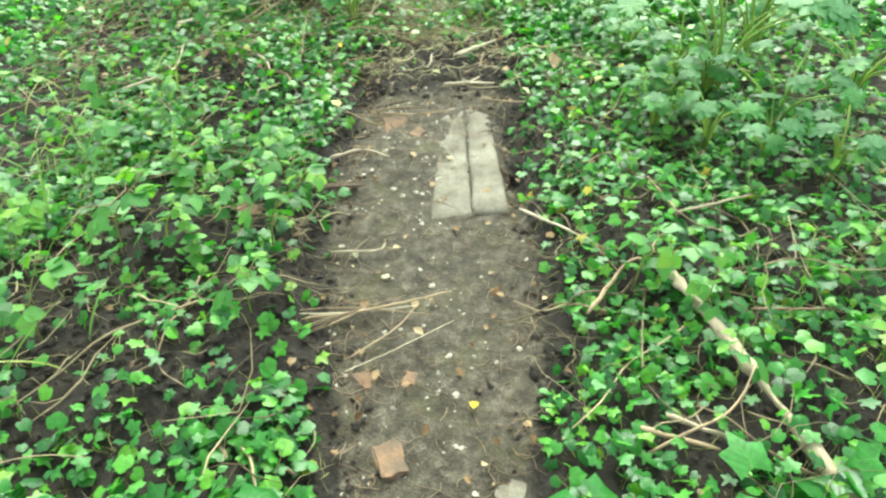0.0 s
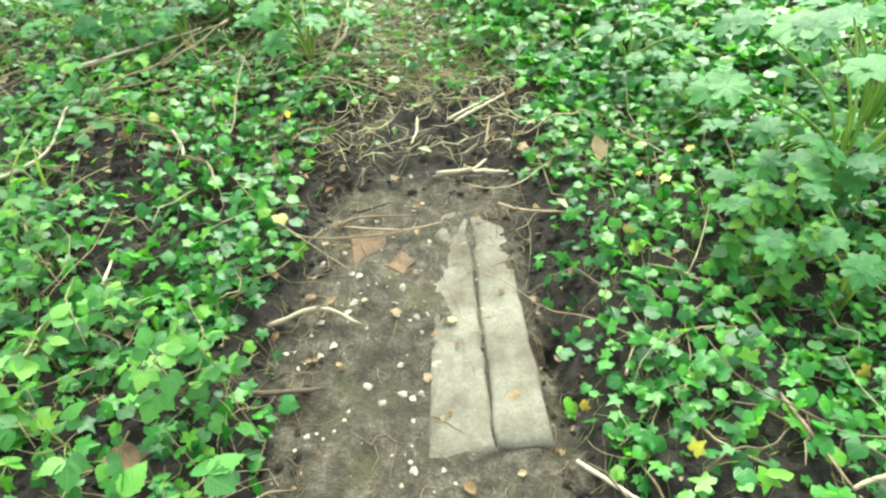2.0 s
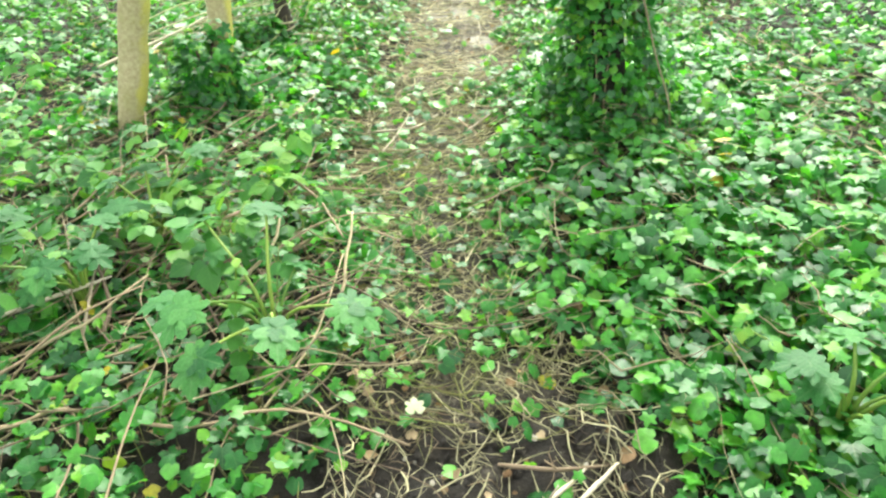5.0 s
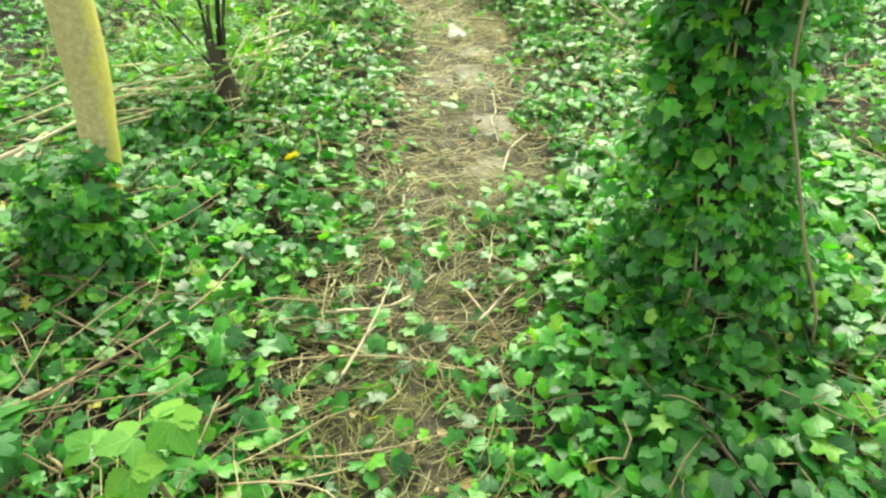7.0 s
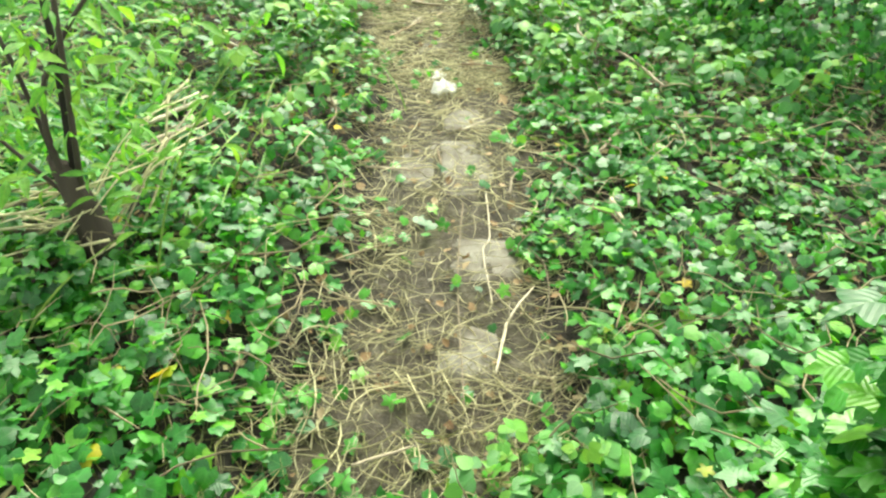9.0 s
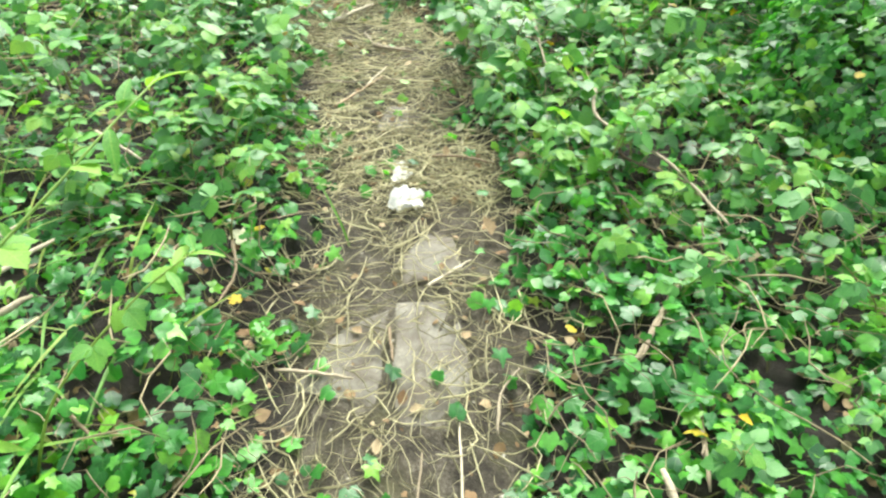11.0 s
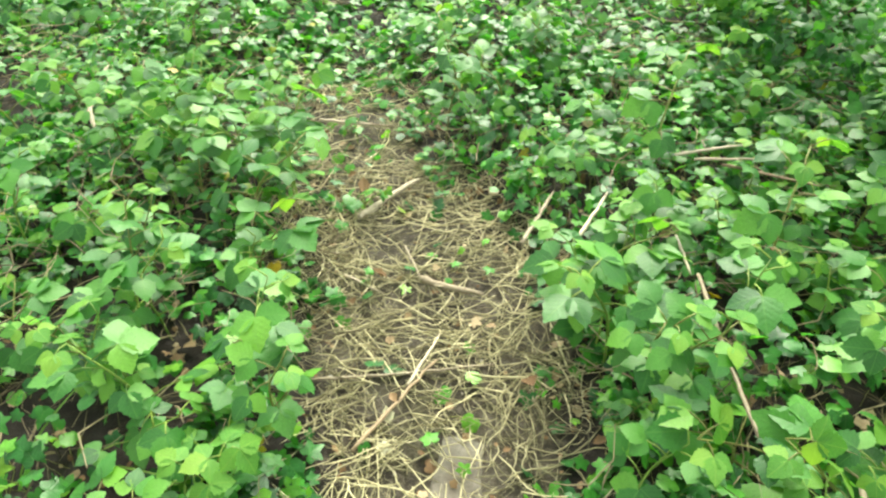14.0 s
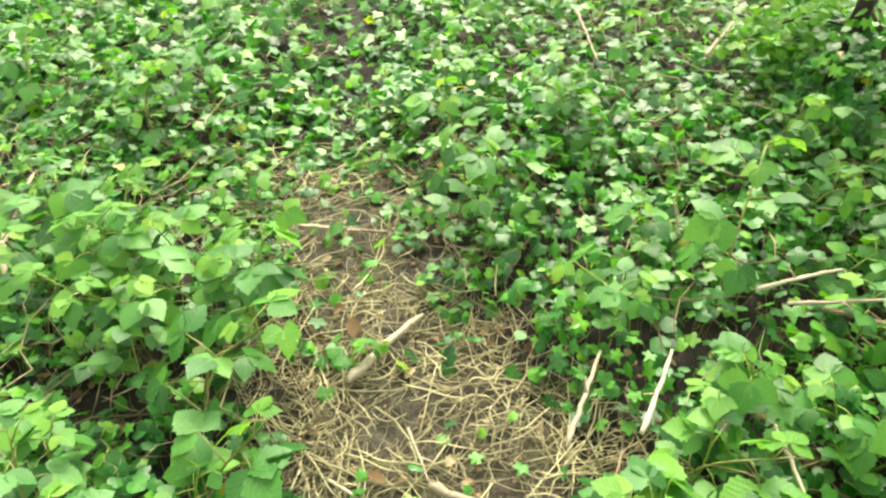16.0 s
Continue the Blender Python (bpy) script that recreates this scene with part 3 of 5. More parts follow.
# ---- ivy-clad tree ----
def clad_tree():
    base = Vector((.89, 6.12, -.05))
    root = new("ivy_clad_tree")
    root.location = base
    bm = tube(curve_points([(0, 0, 0), (-.1, 0, .5), (-.19, .02, 1.2), (-.22, .05, 2.4), (-.25, .1, 4.6)], 24), list(np.interp(np.linspace(0, 1, 25), [0, .12, .4, 1], [.2, .12, .1, .07])), 18)
    for v in bm.verts:
        v.co += Vector((v.co.x, v.co.y, 0)) * .15 * noise.noise(Vector((v.co.x * 12, v.co.y * 12, v.co.z * 2)))
    part("trunk", bm, M_BARKDARK, root, "dark furrowed trunk behind the ivy")
    r = np.random.default_rng(31)
    for i in range(13):
        a = r.uniform(3.0, 6.4) if i < 10 else r.uniform(0, 3)
        pts = []
        for k, z in enumerate(np.linspace(2.6, .02, 9)):
            R = .1 + .36 * math.exp(-z * 2.9) + r.uniform(-.02, .02)
            pts.append((-.15 * min(z, 1.1) + R * math.cos(a), R * math.sin(a), z))
            a += r.uniform(-.28, .28)
        part("vine", tube(curve_points(pts, 20), float(r.uniform(.002, .0045)), 6), M_VINE, root)
    part("vine", tube(curve_points([(-.1, -.18, 1.3), (-.07, -.2, 1.0), (0, -.24, .78), (.08, -.27, .56), (.165, -.3, .36), (.19, -.33, .2), (.2, -.37, .06)], 24), .0045, 6), M_VINE, root)
    n = 8200
    z = 2.4 * r.random(n) ** 1.2
    a = r.uniform(0, 6.283, n)
    R = .07 + .4 * np.exp(-z * 2.9) + np.abs(r.normal(0, .045, n)) + .07 * vnoise(a * 2, z * 2, 1.7)
    pos = np.stack([-.15 * np.minimum(z, 1.1) + R * np.cos(a), R * np.sin(a), z + .03], -1)
    rot = turns(a - math.pi / 2 + r.normal(0, .5, n), r.normal(.6, .5, n), r.normal(0, .45, n))
    me = scatter("foliage", IVY, pos, rot, .024 + .04 * r.random(n) ** 1.4)
    tagged(link_mesh("foliage", me, M_IVY, root, "glossy dark green ivy leaves hanging in layers"), kind="stuff")
    for i in range(5):
        e = Vector((r.uniform(-1.2, 1.0), r.uniform(-.9, 1.2), r.uniform(4.8, 6.2)))
        part("limb", tube(curve_points([(-.16, .06, 3.2 + .25 * i), Vector((-.16, .06, 3.6)).lerp(e, .5), e], 8), list(np.linspace(.06, .015, 9)), 8), M_BARKDARK, root)
        m = 130
        c = np.array(e) + r.normal(0, .42, (m, 3))
        link_mesh("crown", scatter("crown", [OVAL], c, turns(r.uniform(0, 6.28, m), r.normal(.3, .5, m), r.normal(0, .5, m)), r.uniform(.06, .12, m)), M_BRAMBLE, root)
    tagged(root, "tree trunk thickly clad in climbing dark green ivy", "tree")


clad_tree()


# ---- coppiced shrub with dry canes ----
def coppice():
    root = new("coppiced_shrub")
    root.location = (-1.04, 7.52, 0)
    r = random.Random(5)
    bm = tube([(0, 0, -.05), (.0, 0, .12), (-.02, .02, .3), (-.04, .03, .46)], [.1, .062, .05, .034], 14)
    for v in bm.verts:
        v.co += v.co * .25 * noise.noise(v.co * 16)
    part("stump", bm, M_BARKDARK, root, "knotty dark stump")
    for pts, rad in (([(-.04, 0, .38), (0, .05, .75), (.3, .3, 1.15)], .018), ([(-.05, .02, .4), (-.12, .1, .9), (-.35, .2, 1.5)], .014),
                     ([(-.02, .03, .4), (.0, .2, 1.0), (-.05, .4, 2.0)], .022), ([(-.06, .02, .36), (-.3, .05, .7), (-.6, .1, 1.2)], .012),
                     ([(0, .02, .4), (.1, .15, 1.2), (.12, .4, 2.3)], .016)):
        part("shoot", tube(curve_points(pts, 10), [rad * .65 * (1 - .06 * k) for k in range(11)], 7), M_BARKDARK, root)
    for k in range(40):
        s = Vector((r.uniform(-.1, .08), r.uniform(-.06, .1), r.uniform(.06, .42)))
        if k < 25:
            e = Vector((-r.uniform(.35, 1.1), r.uniform(-.55, .15), r.uniform(.03, .22)))
        elif k < 34:
            e = Vector((r.uniform(.05, .34), r.uniform(.3, .85), r.uniform(.2, .5)))
        else:
            e = Vector((r.uniform(-.4, .3), -r.uniform(.2, .45), .04))
        mid = s.lerp(e, .5) + Vector((r.uniform(-.05, .05), r.uniform(-.05, .05), r.uniform(-.03, .1)))
        part("cane", tube(curve_points([s, mid, e], 8), r.uniform(.002, .0055), 6), M_STRAW, root, "dry straw-coloured cane")
    g = np.random.default_rng(77)
    n = 520
    z = g.uniform(.3, 1.0, n)
    pos = np.stack([g.normal(-.05, .18 + .1 * z, n), g.normal(.2, .14 + .1 * z, n), z], -1)
    me = scatter("foliage", [WILLOWY], pos, turns(g.uniform(0, 6.28, n), g.normal(-.2, .6, n), g.normal(0, .4, n)), g.uniform(.05, .1, n))
    tagged(link_mesh("foliage", me, M_FRESH, root, "light green young leaves on the shoots"), kind="stuff")
    tagged(root, "dark coppiced stump with thin shoots and dry canes", "shrub")


coppice()


# ---- leafy plants ----
TRIPLE = []
for s in range(4):
    q = random.Random(40 + s)
    TRIPLE.append(leaf_cluster([(q.uniform(-8, 8), q.uniform(-2, 10), q.uniform(-8, 8), 1.0, 0, .1, 0),
                                (72 + q.uniform(-8, 8), q.uniform(-2, 12), q.uniform(-12, 12), .86, -.02, .04, .01),
                                (-72 + q.uniform(-8, 8), q.uniform(-2, 12), q.uniform(-12, 12), .86, .02, .04, -.01)], OVAL))
TRIPLE_MESH = {m.name: [tri_mesh("leaf", *t) for t in TRIPLE] for m in (M_BRAMBLE, M_FRESH)}
for m in (M_BRAMBLE, M_FRESH):
    for me in TRIPLE_MESH[m.name]:
        me.materials.append(m)
ONE_MESH = {}
for m in (M_BRAMBLE, M_FRESH):
    ONE_MESH[m.name] = tri_mesh("leaflet", *OVAL)
    ONE_MESH[m.name].materials.append(m)


SPRIG = tri_mesh("leaf", *WILLOWY)
SPRIG.materials.append(M_FRESH)


def split_leaf(root, material, at, yaw, tilt, roll, size, r):
    """A large three-fold leaf whose two side leaflets are pieces of their own."""
    ob = new("leaf", ONE_MESH[material.name])
    ob.parent = root
    ob.matrix_basis = pose(*at, 0, 0, yaw) @ pose(0, 0, 0, -tilt, roll, 0) @ Matrix.Scale(size, 4)
    for side in (1, -1):
        kid = new("leaflet", ONE_MESH[material.name])
        kid.parent = ob
        kid.matrix_basis = pose(-.02 * side, -.03, .01 * side, 0, 0, 74 * side + r.uniform(-9, 9)) @ pose(0, 0, 0, -r.uniform(-2, 12), r.uniform(-12, 12), 0) @ Matrix.Scale(.86, 4)


COMPOUND = []
for s in range(3):
    q = random.Random(60 + s)
    COMPOUND.append(leaf_cluster([(q.uniform(-8, 8), 6, q.uniform(-8, 8), .85, 0, .22, 0)] +
                                 [(k * (74 + q.uniform(-8, 8)), 5 + q.uniform(-6, 8), q.uniform(-10, 10), .74, -.02 * k, .1, .01 * k) for k in (1, -1)], LOBED[s % 2]))
LOBED_MESH = [tri_mesh("leaf", *t) for t in COMPOUND]
for me in LOBED_MESH:
    me.materials.append(M_BROAD)


def set_leaf(root, me, at, yaw, tilt, roll, size):
    ob = new("leaf", me)
    ob.parent = root
    ob.matrix_basis = pose(*at, 0, 0, yaw) @ pose(0, 0, 0, -tilt, roll, 0) @ Matrix.Scale(size, 4)
    return ob


def bramble(seed, height, lean, count, size, fresh_from=.85):
    """A bramble shoot: an arching stem with three-fold leaves on stalks, fresh ones at the tip."""
    r = random.Random(seed)
    root = new("bramble_plant")
    pts = curve_points([(0, 0, -.04), (lean * .2, r.uniform(-.03, .03), height * .55), (lean, r.uniform(-.06, .06), height)], 10)
    bm = tube(pts, [.0045 * (1 - .06 * k) for k in range(11)], 5)
    for k in range(count):
        f = .25 + .75 * (k + 1) / count
        i = min(int(f * 10), 9)
        p = pts[i].lerp(pts[i + 1], f * 10 - i)
        yaw = k * 137.5 + r.uniform(-25, 25)
        reach = size * r.uniform(.7, 1.25) * (1.3 - .75 * f)
        e = p + Vector((-math.sin(radians(yaw)) * reach, math.cos(radians(yaw)) * reach, reach * r.uniform(.25, .6)))
        tube([p, p.lerp(e, .55) + Vector((0, 0, reach * .1)), e], [.0022, .0018, .0014], 4, bm)
        fresh = k + 1 >= fresh_from * count
        look_of, pick = M_FRESH if fresh else M_BRAMBLE, r.randrange(4)
        tilt, roll, span = r.gauss(6, 19), r.gauss(0, 17), size * r.uniform(.75, 1.1) * (.7 if fresh and fresh_from > .5 else 1)
        if size > .085:
            split_leaf(root, look_of, e, yaw, tilt, roll, span, r)
        else:
            set_leaf(root, TRIPLE_MESH[look_of.name][pick], e, yaw, tilt, roll, span)
    part("stem", bm, M_STEM if seed % 3 else M_REDSTEM, root)
    return tagged(root, "green bramble shoot with three-fold toothed leaves", "plant", "brambles beside the path")


def broadleaf(seed, height, count, size):
    """A tall weed: stalks from one foot, each with one broad lobed leaf."""
    r = random.Random(seed)
    root = new("broadleaf_weed")
    for k in range(count):
        a = 6.283 * k / count + r.uniform(-.5, .5)
        out, h = r.uniform(.3, .75) * height, height * r.uniform(.6, 1.05)
        e = Vector((math.cos(a) * out, math.sin(a) * out, h))
        part("stalk", tube(curve_points([(0, 0, -.04), Vector((math.cos(a) * out * .25, math.sin(a) * out * .25, h * .6)), e], 8), [.008 - .0006 * j for j in range(9)], 6), M_STEM, root)
        set_leaf(root, LOBED_MESH[k % 3], e, math.degrees(a) - 90, r.uniform(0, 30), r.uniform(-15, 15), size * r.uniform(.8, 1.2))
    return tagged(root, "tall weed with broad divided blue-green leaves", "plant", "broad-leaved weeds")


KINDS = [bramble(1, .3, .12, 7, .07), bramble(2, .22, .16, 6, .065), bramble(3, .4, .1, 9, .075), bramble(5, .16, .12, 5, .06),
         bramble(6, .34, .2, 8, .08), bramble(7, .26, .06, 6, .075)]
BIG = [bramble(11, .38, .15, 9, .09), bramble(12, .3, .18, 7, .1), bramble(13, .32, .16, 8, .09, .5), bramble(14, .5, .12, 8, .105), bramble(16, .46, -.14, 9, .1, .7)]
WEEDS = [broadleaf(21, .66, 10, .17), broadleaf(22, .42, 8, .135), broadleaf(23, .27, 7, .105)]
USED = set()


def plant(kind, x, y, turn=0.0, scale=1.0):
    m = Matrix.Translation((x, y, float(ground_z(x, y)))) @ Matrix.Rotation(radians(turn), 4, "Z") @ Matrix.Scale(scale, 4)
    if kind.name in USED:
        return copy_thing(kind, m)
    USED.add(kind.name)
    kind.matrix_basis = m
    return kind


# broad-leaved weeds
for k, x, y, turn, s in ((0, 1.5, 3.1, 20, 1.05), (0, 1.85, 3.5, 130, .95), (1, 1.65, 2.7, 200, 1.0), (1, 2.2, 3.0, 70, 1.1), (2, 1.1, 2.82, 10, 1.1), (1, 2.1, 3.9, 200, 1.0),
                         (1, -.53, 4.5, 40, 1.0), (1, -1.75, 4.75, 90, .95), (2, -1.2, 4.7, 190, 1.0), (2, -1.1, 5.1, 30, 1.1), (2, 1.05, 4.15, 300, 1.0),
                         (2, 1.3, 2.62, 80, 1.0), (2, 1.5, 2.45, 200, 1.0), (2, 1.22, 2.98, 150, .9), (1, 1.36, 3.3, 20, .9), (2, 1.75, 2.3, 40, 1.0), (2, 1.2, 3.7, 100, .9), (1, -2.2, 5.3, 150, 1.0), (2, -.75, 4.9, 250, .8), (2, 1.45, 3.1, 30, .9)):
    plant(WEEDS[k], x, y, turn, s)
# the stand of tall brambles by the path's end, a sprout on the straw
for k, x, y, turn, s in ((3, -.62, 10.92, 20, 1.0), (3, -.85, 11.05, 140, .9), (4, -1.05, 11.1, 250, 1.0), (4, -.97, 10.9, 70, .95), (3, -1.3, 11.3, 300, .9), (4, .62, 11.3, 40, .75), (4, .42, 10.32, 60, .95), (3, .75, 10.62, 200, .75),
                         (4, .6, 9.42, 20, .75), (2, .76, 9.12, 100, .85), (4, 1.1, 9.3, 220, .8), (2, 1.3, 9.7, 310, .9), (2, 1.05, 8.85, 50, .8), (4, 1.35, 9.1, 160, .75), (2, .85, 8.7, 270, .7), (4, 1.5, 8.7, 30, .8), (2, 1.7, 9.3, 80, .9),
                         (2, -.5, 9.05, 10, .85), (4, -.72, 9.2, 130, .75), (2, -.9, 8.95, 250, .8), (4, -.46, 9.45, 60, .7), (2, -1.15, 9.3, 190, .9)):
    plant(BIG[k], x, y, turn, s)
for x, y, turn, s in ((-.34, 10.87, 0, .8), (-.44, 11.45, 90, .9), (.17, 11.38, 200, 1.0), (.02, 11.3, 20, .8), (.3, 10.95, 120, .8)):
    plant(KINDS[3], x, y, turn, s)
# large bramble leaves by the path before the trees
for k, x, y, turn, s in ((2, -.75, 5.35, 10, 1.15), (2, -.55, 5.12, 140, 1.0), (2, -.95, 5.2, 250, .95), (0, -.78, 4.85, 330, .9), (1, -1.15, 5.35, 40, 1.1), (2, .48, 10.2, 100, 1.0), (2, .8, 9.5, 60, .9), (2, -.55, 9.6, 10, .9), (2, -1.7, 2.0, 10, .8), (2, 1.35, 1.25, 40, .7), (0, -.95, 4.95, 220, .9), (1, -.8, 4.75, 60, 1.0), (1, -1.2, 5.0, 300, .8),
                         (0, -.55, 4.62, 80, .8), (1, -1.3, 2.0, 20, .9), (0, -1.5, 2.5, 110, .9), (0, -1.75, 2.2, 210, 1.0), (1, -1.15, 2.6, 300, .8), (1, -1.4, 1.5, 70, .8), (0, .35, 6.75, 190, .6), (1, .2, 6.62, 20, .6), (0, .62, 7.1, 240, .65), (1, .5, 6.6, 100, .55),
                         (0, .74, 10.03, 40, 1.2), (0, .5, 10.12, 190, 1.3), (1, .95, 9.6, 150, 1.0), (0, .95, 9.2, 30, .8), (1, .75, 9.75, 200, 1.0), (0, -.5, 9.9, 60, 1.15),
                         (0, -.72, 9.82, 170, 1.1), (1, -.65, 9.4, 300, 1.0), (0, -.9, 10.15, 10, 1.1), (0, -.58, 10.85, 120, 1.1), (0, -.75, 10.95, 220, 1.2), (0, -1.1, 11.15, 300, 1.3),
                         (0, .75, 10.7, 250, .95), (1, .62, 9.0, 60, .7), (1, .52, 10.45, 330, 1.0), (1, -.6, 10.35, 20, 1.0), (1, -1.2, 10.0, 90, .8), (1, 1.2, 10.2, 10, 1.0), (0, -1.45, 10.5, 70, 1.1)):
    plant(BIG[k], x, y, turn, s)

prng = random.Random(91)


def sow(n, x0, x1, y0, y1, lo, hi, clear=.08):
    made = 0
    while made < n:
        x, y = prng.uniform(x0, x1), prng.uniform(y0, y1)
        if path_at(x, y)[0] < clear:
            continue
        plant(KINDS[prng.randrange(6)], x, y, prng.uniform(0, 360), prng.uniform(lo, hi))
        made += 1


sow(44, -2.6, -.35, 8.9, 11.6, .8, 1.3)
sow(12, -.95, -.35, 8.6, 10.8, .7, 1.1)
sow(46, .35, 1.6, 8.9, 11.4, .8, 1.2)
sow(14, 1.2, 2.4, 8.6, 11.0, .8, 1.1)
sow(70, -3.2, 1.4, 11.3, 14.0, .7, 1.1, .02)
sow(22, -4.5, 3.5, 13.5, 16.5, .9, 1.3)
sow(20, -1.8, -.6, 1.4, 3.6, .6, 1.0)
sow(10, .6, 1.8, 1.0, 2.8, .6, .9)
sow(26, -3.0, -.9, 3.6, 6.0, .7, 1.1)
sow(10, .7, 2.4, 3.2, 5.0, .6, .9)
sow(18, -3.2, -1.4, 6.6, 9.5, .8, 1.2)
sow(16, .7, 2.6, 7.2, 8.8, .6, .95)


def tall_weed(x, y, height, lean, seed):
    """An upright weed: one yellow-green stem with pairs of toothed leaves, smaller towards the tip."""
    r = random.Random(seed)
    root = new("tall_weed")
    root.location = (x, y, float(ground_z(x, y)) - .03)
    P = curve_points([(0, 0, 0), (lean * .2, 0, height * .5), (lean, .02, height)], 14)
    part("stem", tube(P, [.005 - .0002 * k for k in range(15)], 6), M_STEM, root)
    for k in range(3 if height < .8 else 10, 15):
        for side in (0, 180):
            me = ONE_MESH["fresh_leaf" if k > 8 else "bramble_leaf"] if height < .8 else SPRIG
            set_leaf(root, me, P[k], k * 90 + side + r.uniform(-15, 15), r.uniform(-15, 25), r.uniform(-10, 10), (.055 + .055 * height) * (1.05 - .045 * k))
    tagged(root, "upright yellow-green weed with paired toothed leaves", "plant", "upright weeds")




def arching_shoot(pts, seed):
    """A long bare bramble runner that arches over, with a sprig of young leaves at its tip."""
    r = random.Random(seed)
    root = new("bramble_runner")
    base = Vector(pts[0])
    root.location = base
    P = curve_points([Vector(p) - base for p in pts], 24)
    part("stem", tube(P, [.0042 - .0001 * k for k in range(25)], 6), M_STEM, root)
    for k in range(10, 25):
        if k > 19 or k % 3 == 0:
            set_leaf(root, SPRIG if k > 19 else TRIPLE_MESH["fresh_leaf"][k % 4], P[k], k * 137 + r.uniform(-20, 20), r.uniform(-35, 20), r.uniform(-20, 20), .085 if k > 19 else .06)
    tagged(root, "long arching yellow-green bramble runner with a leafy tip", "plant", "bramble runners")


arching_shoot([(-.85, 7.35, .0), (-.72, 7.5, .45), (-.5, 7.7, .8), (-.32, 7.95, .96), (-.25, 8.18, 1.0)], 1)
arching_shoot([(-.75, 7.9, .0), (-.62, 7.98, .3), (-.42, 8.1, .5), (-.3, 8.2, .56)], 2)
tall_weed(-.62, 4.42, .45, .05, 2)
tall_weed(-1.15, 2.35, .4, .06, 3)
tall_weed(-.95, 1.9, .36, -.04, 4)
tall_weed(1.12, 2.86, .42, .05, 5)
tall_weed(-.72, 11.1, .55, .04, 7)
tall_weed(.98, 2.8, .4, .04, 8)
tall_weed(1.1, 2.68, .36, .08, 9)
tall_weed(-1.02, 8.9, .5, .12, 10)


# ---- ivy-grown bushes ----
def bush(x, y, rx, ry, h, n, seed):
    r = np.random.default_rng(seed)
    root = new("ivy_bush")
    root.location = (x, y, float(ground_z(x, y)) - .03)
    for i in range(7):
        a, k = r.uniform(0, 6.28), r.uniform(.3, .7)
        part("stem", tube(curve_points([(0, 0, 0), (rx * k * .4 * math.cos(a), ry * k * .4 * math.sin(a), h * .6), (rx * k * math.cos(a), ry * k * math.sin(a), h * .9)], 8), [.016 - .0012 * j for j in range(9)], 6), M_DARKWOOD, root)
    a, u = r.uniform(0, 6.283, n), r.random(n)
    el = np.arcsin(u)
    k = 1 - np.abs(r.normal(0, .12, n)) + .3 * (vnoise(a * 1.3 + seed, el * 3, 1.6) - .5)
    pos = np.stack([rx * k * np.cos(el) ** .6 * np.cos(a), ry * k * np.cos(el) ** .6 * np.sin(a), h * k * np.sin(el) + .05], -1)
    rot = turns(a - math.pi / 2 + r.normal(0, .6, n), (1.1 - el * .7) + r.normal(0, .35, n), r.normal(0, .4, n))
    me = scatter("foliage", IVY, pos, rot, r.uniform(.035, .07, n))
    tagged(link_mesh("foliage", me, M_IVY, root), kind="stuff")
    tagged(root, "dense bush overgrown with dark green ivy", "bush", "ivy bushes")


bush(-1.18, 6.27, .19, .14, .42, 600, 54)
bush(-1.2, 7.36, .2, .14, .2, 380, 55)
bush(2.35, 9.6, .75, .9, .7, 3200, 51)
bush(1.98, 12.4, .62, .7, .55, 2400, 52)
bush(2.5, 11.2, .7, .9, .8, 2800, 53)

def young_tree(x, y, lean, height, radius, seed, label, leaf=None):
    r = np.random.default_rng(seed)
    root = new("young_tree")
    root.location = (x, y, float(ground_z(x, y)) - .03)
    P = curve_points([(0, 0, 0), (lean * .3, .03, height * .4), (lean, .12, height)], 12)
    part("trunk", tube(P, [radius * (1 - .05 * k) for k in range(13)], 9), M_BARKDARK, root)
    tips = []
    for k in range(9):
        p = P[4 + k % 8]
        e = p + Vector((float(r.uniform(-.55, .55)), float(r.uniform(-.6, .4)), float(r.uniform(-.25, .3))))
        part("twig", tube(curve_points([p, p.lerp(e, .5) + Vector((0, 0, .08)), e], 6), [.007, .006, .0055, .005, .004, .003, .002], 5), M_BARKDARK, root)
        tips += [p.lerp(e, f) for f in (.3, .5, .7, .85, 1)]
    n = 620
    c = np.array([tips[i] for i in r.integers(0, len(tips), n)]) + r.normal(0, .075, (n, 3))
    c[:, 2] = np.maximum(c[:, 2], .08)
    me = scatter("foliage", [OVAL, IVY[2]], c, turns(r.uniform(0, 6.28, n), r.normal(.3, .35, n), r.normal(0, .35, n)), r.uniform(.035, .075, n))
    tagged(link_mesh("foliage", me, leaf or M_BRAMBLE, root), kind="stuff")
    tagged(root, label, "tree", "young trees")


young_tree(1.74, 11.2, .06, 1.5, .026, 57, "young tree with a thin dark stem and drooping leaves")
young_tree(1.62, 12.25, .12, 1.9, .045, 58, "young dark-barked tree leaning out of the ivy", M_FRESH)
young_tree(2.3, 10.3, .1, 1.5, .022, 59, "young tree with a thin dark stem and drooping leaves")

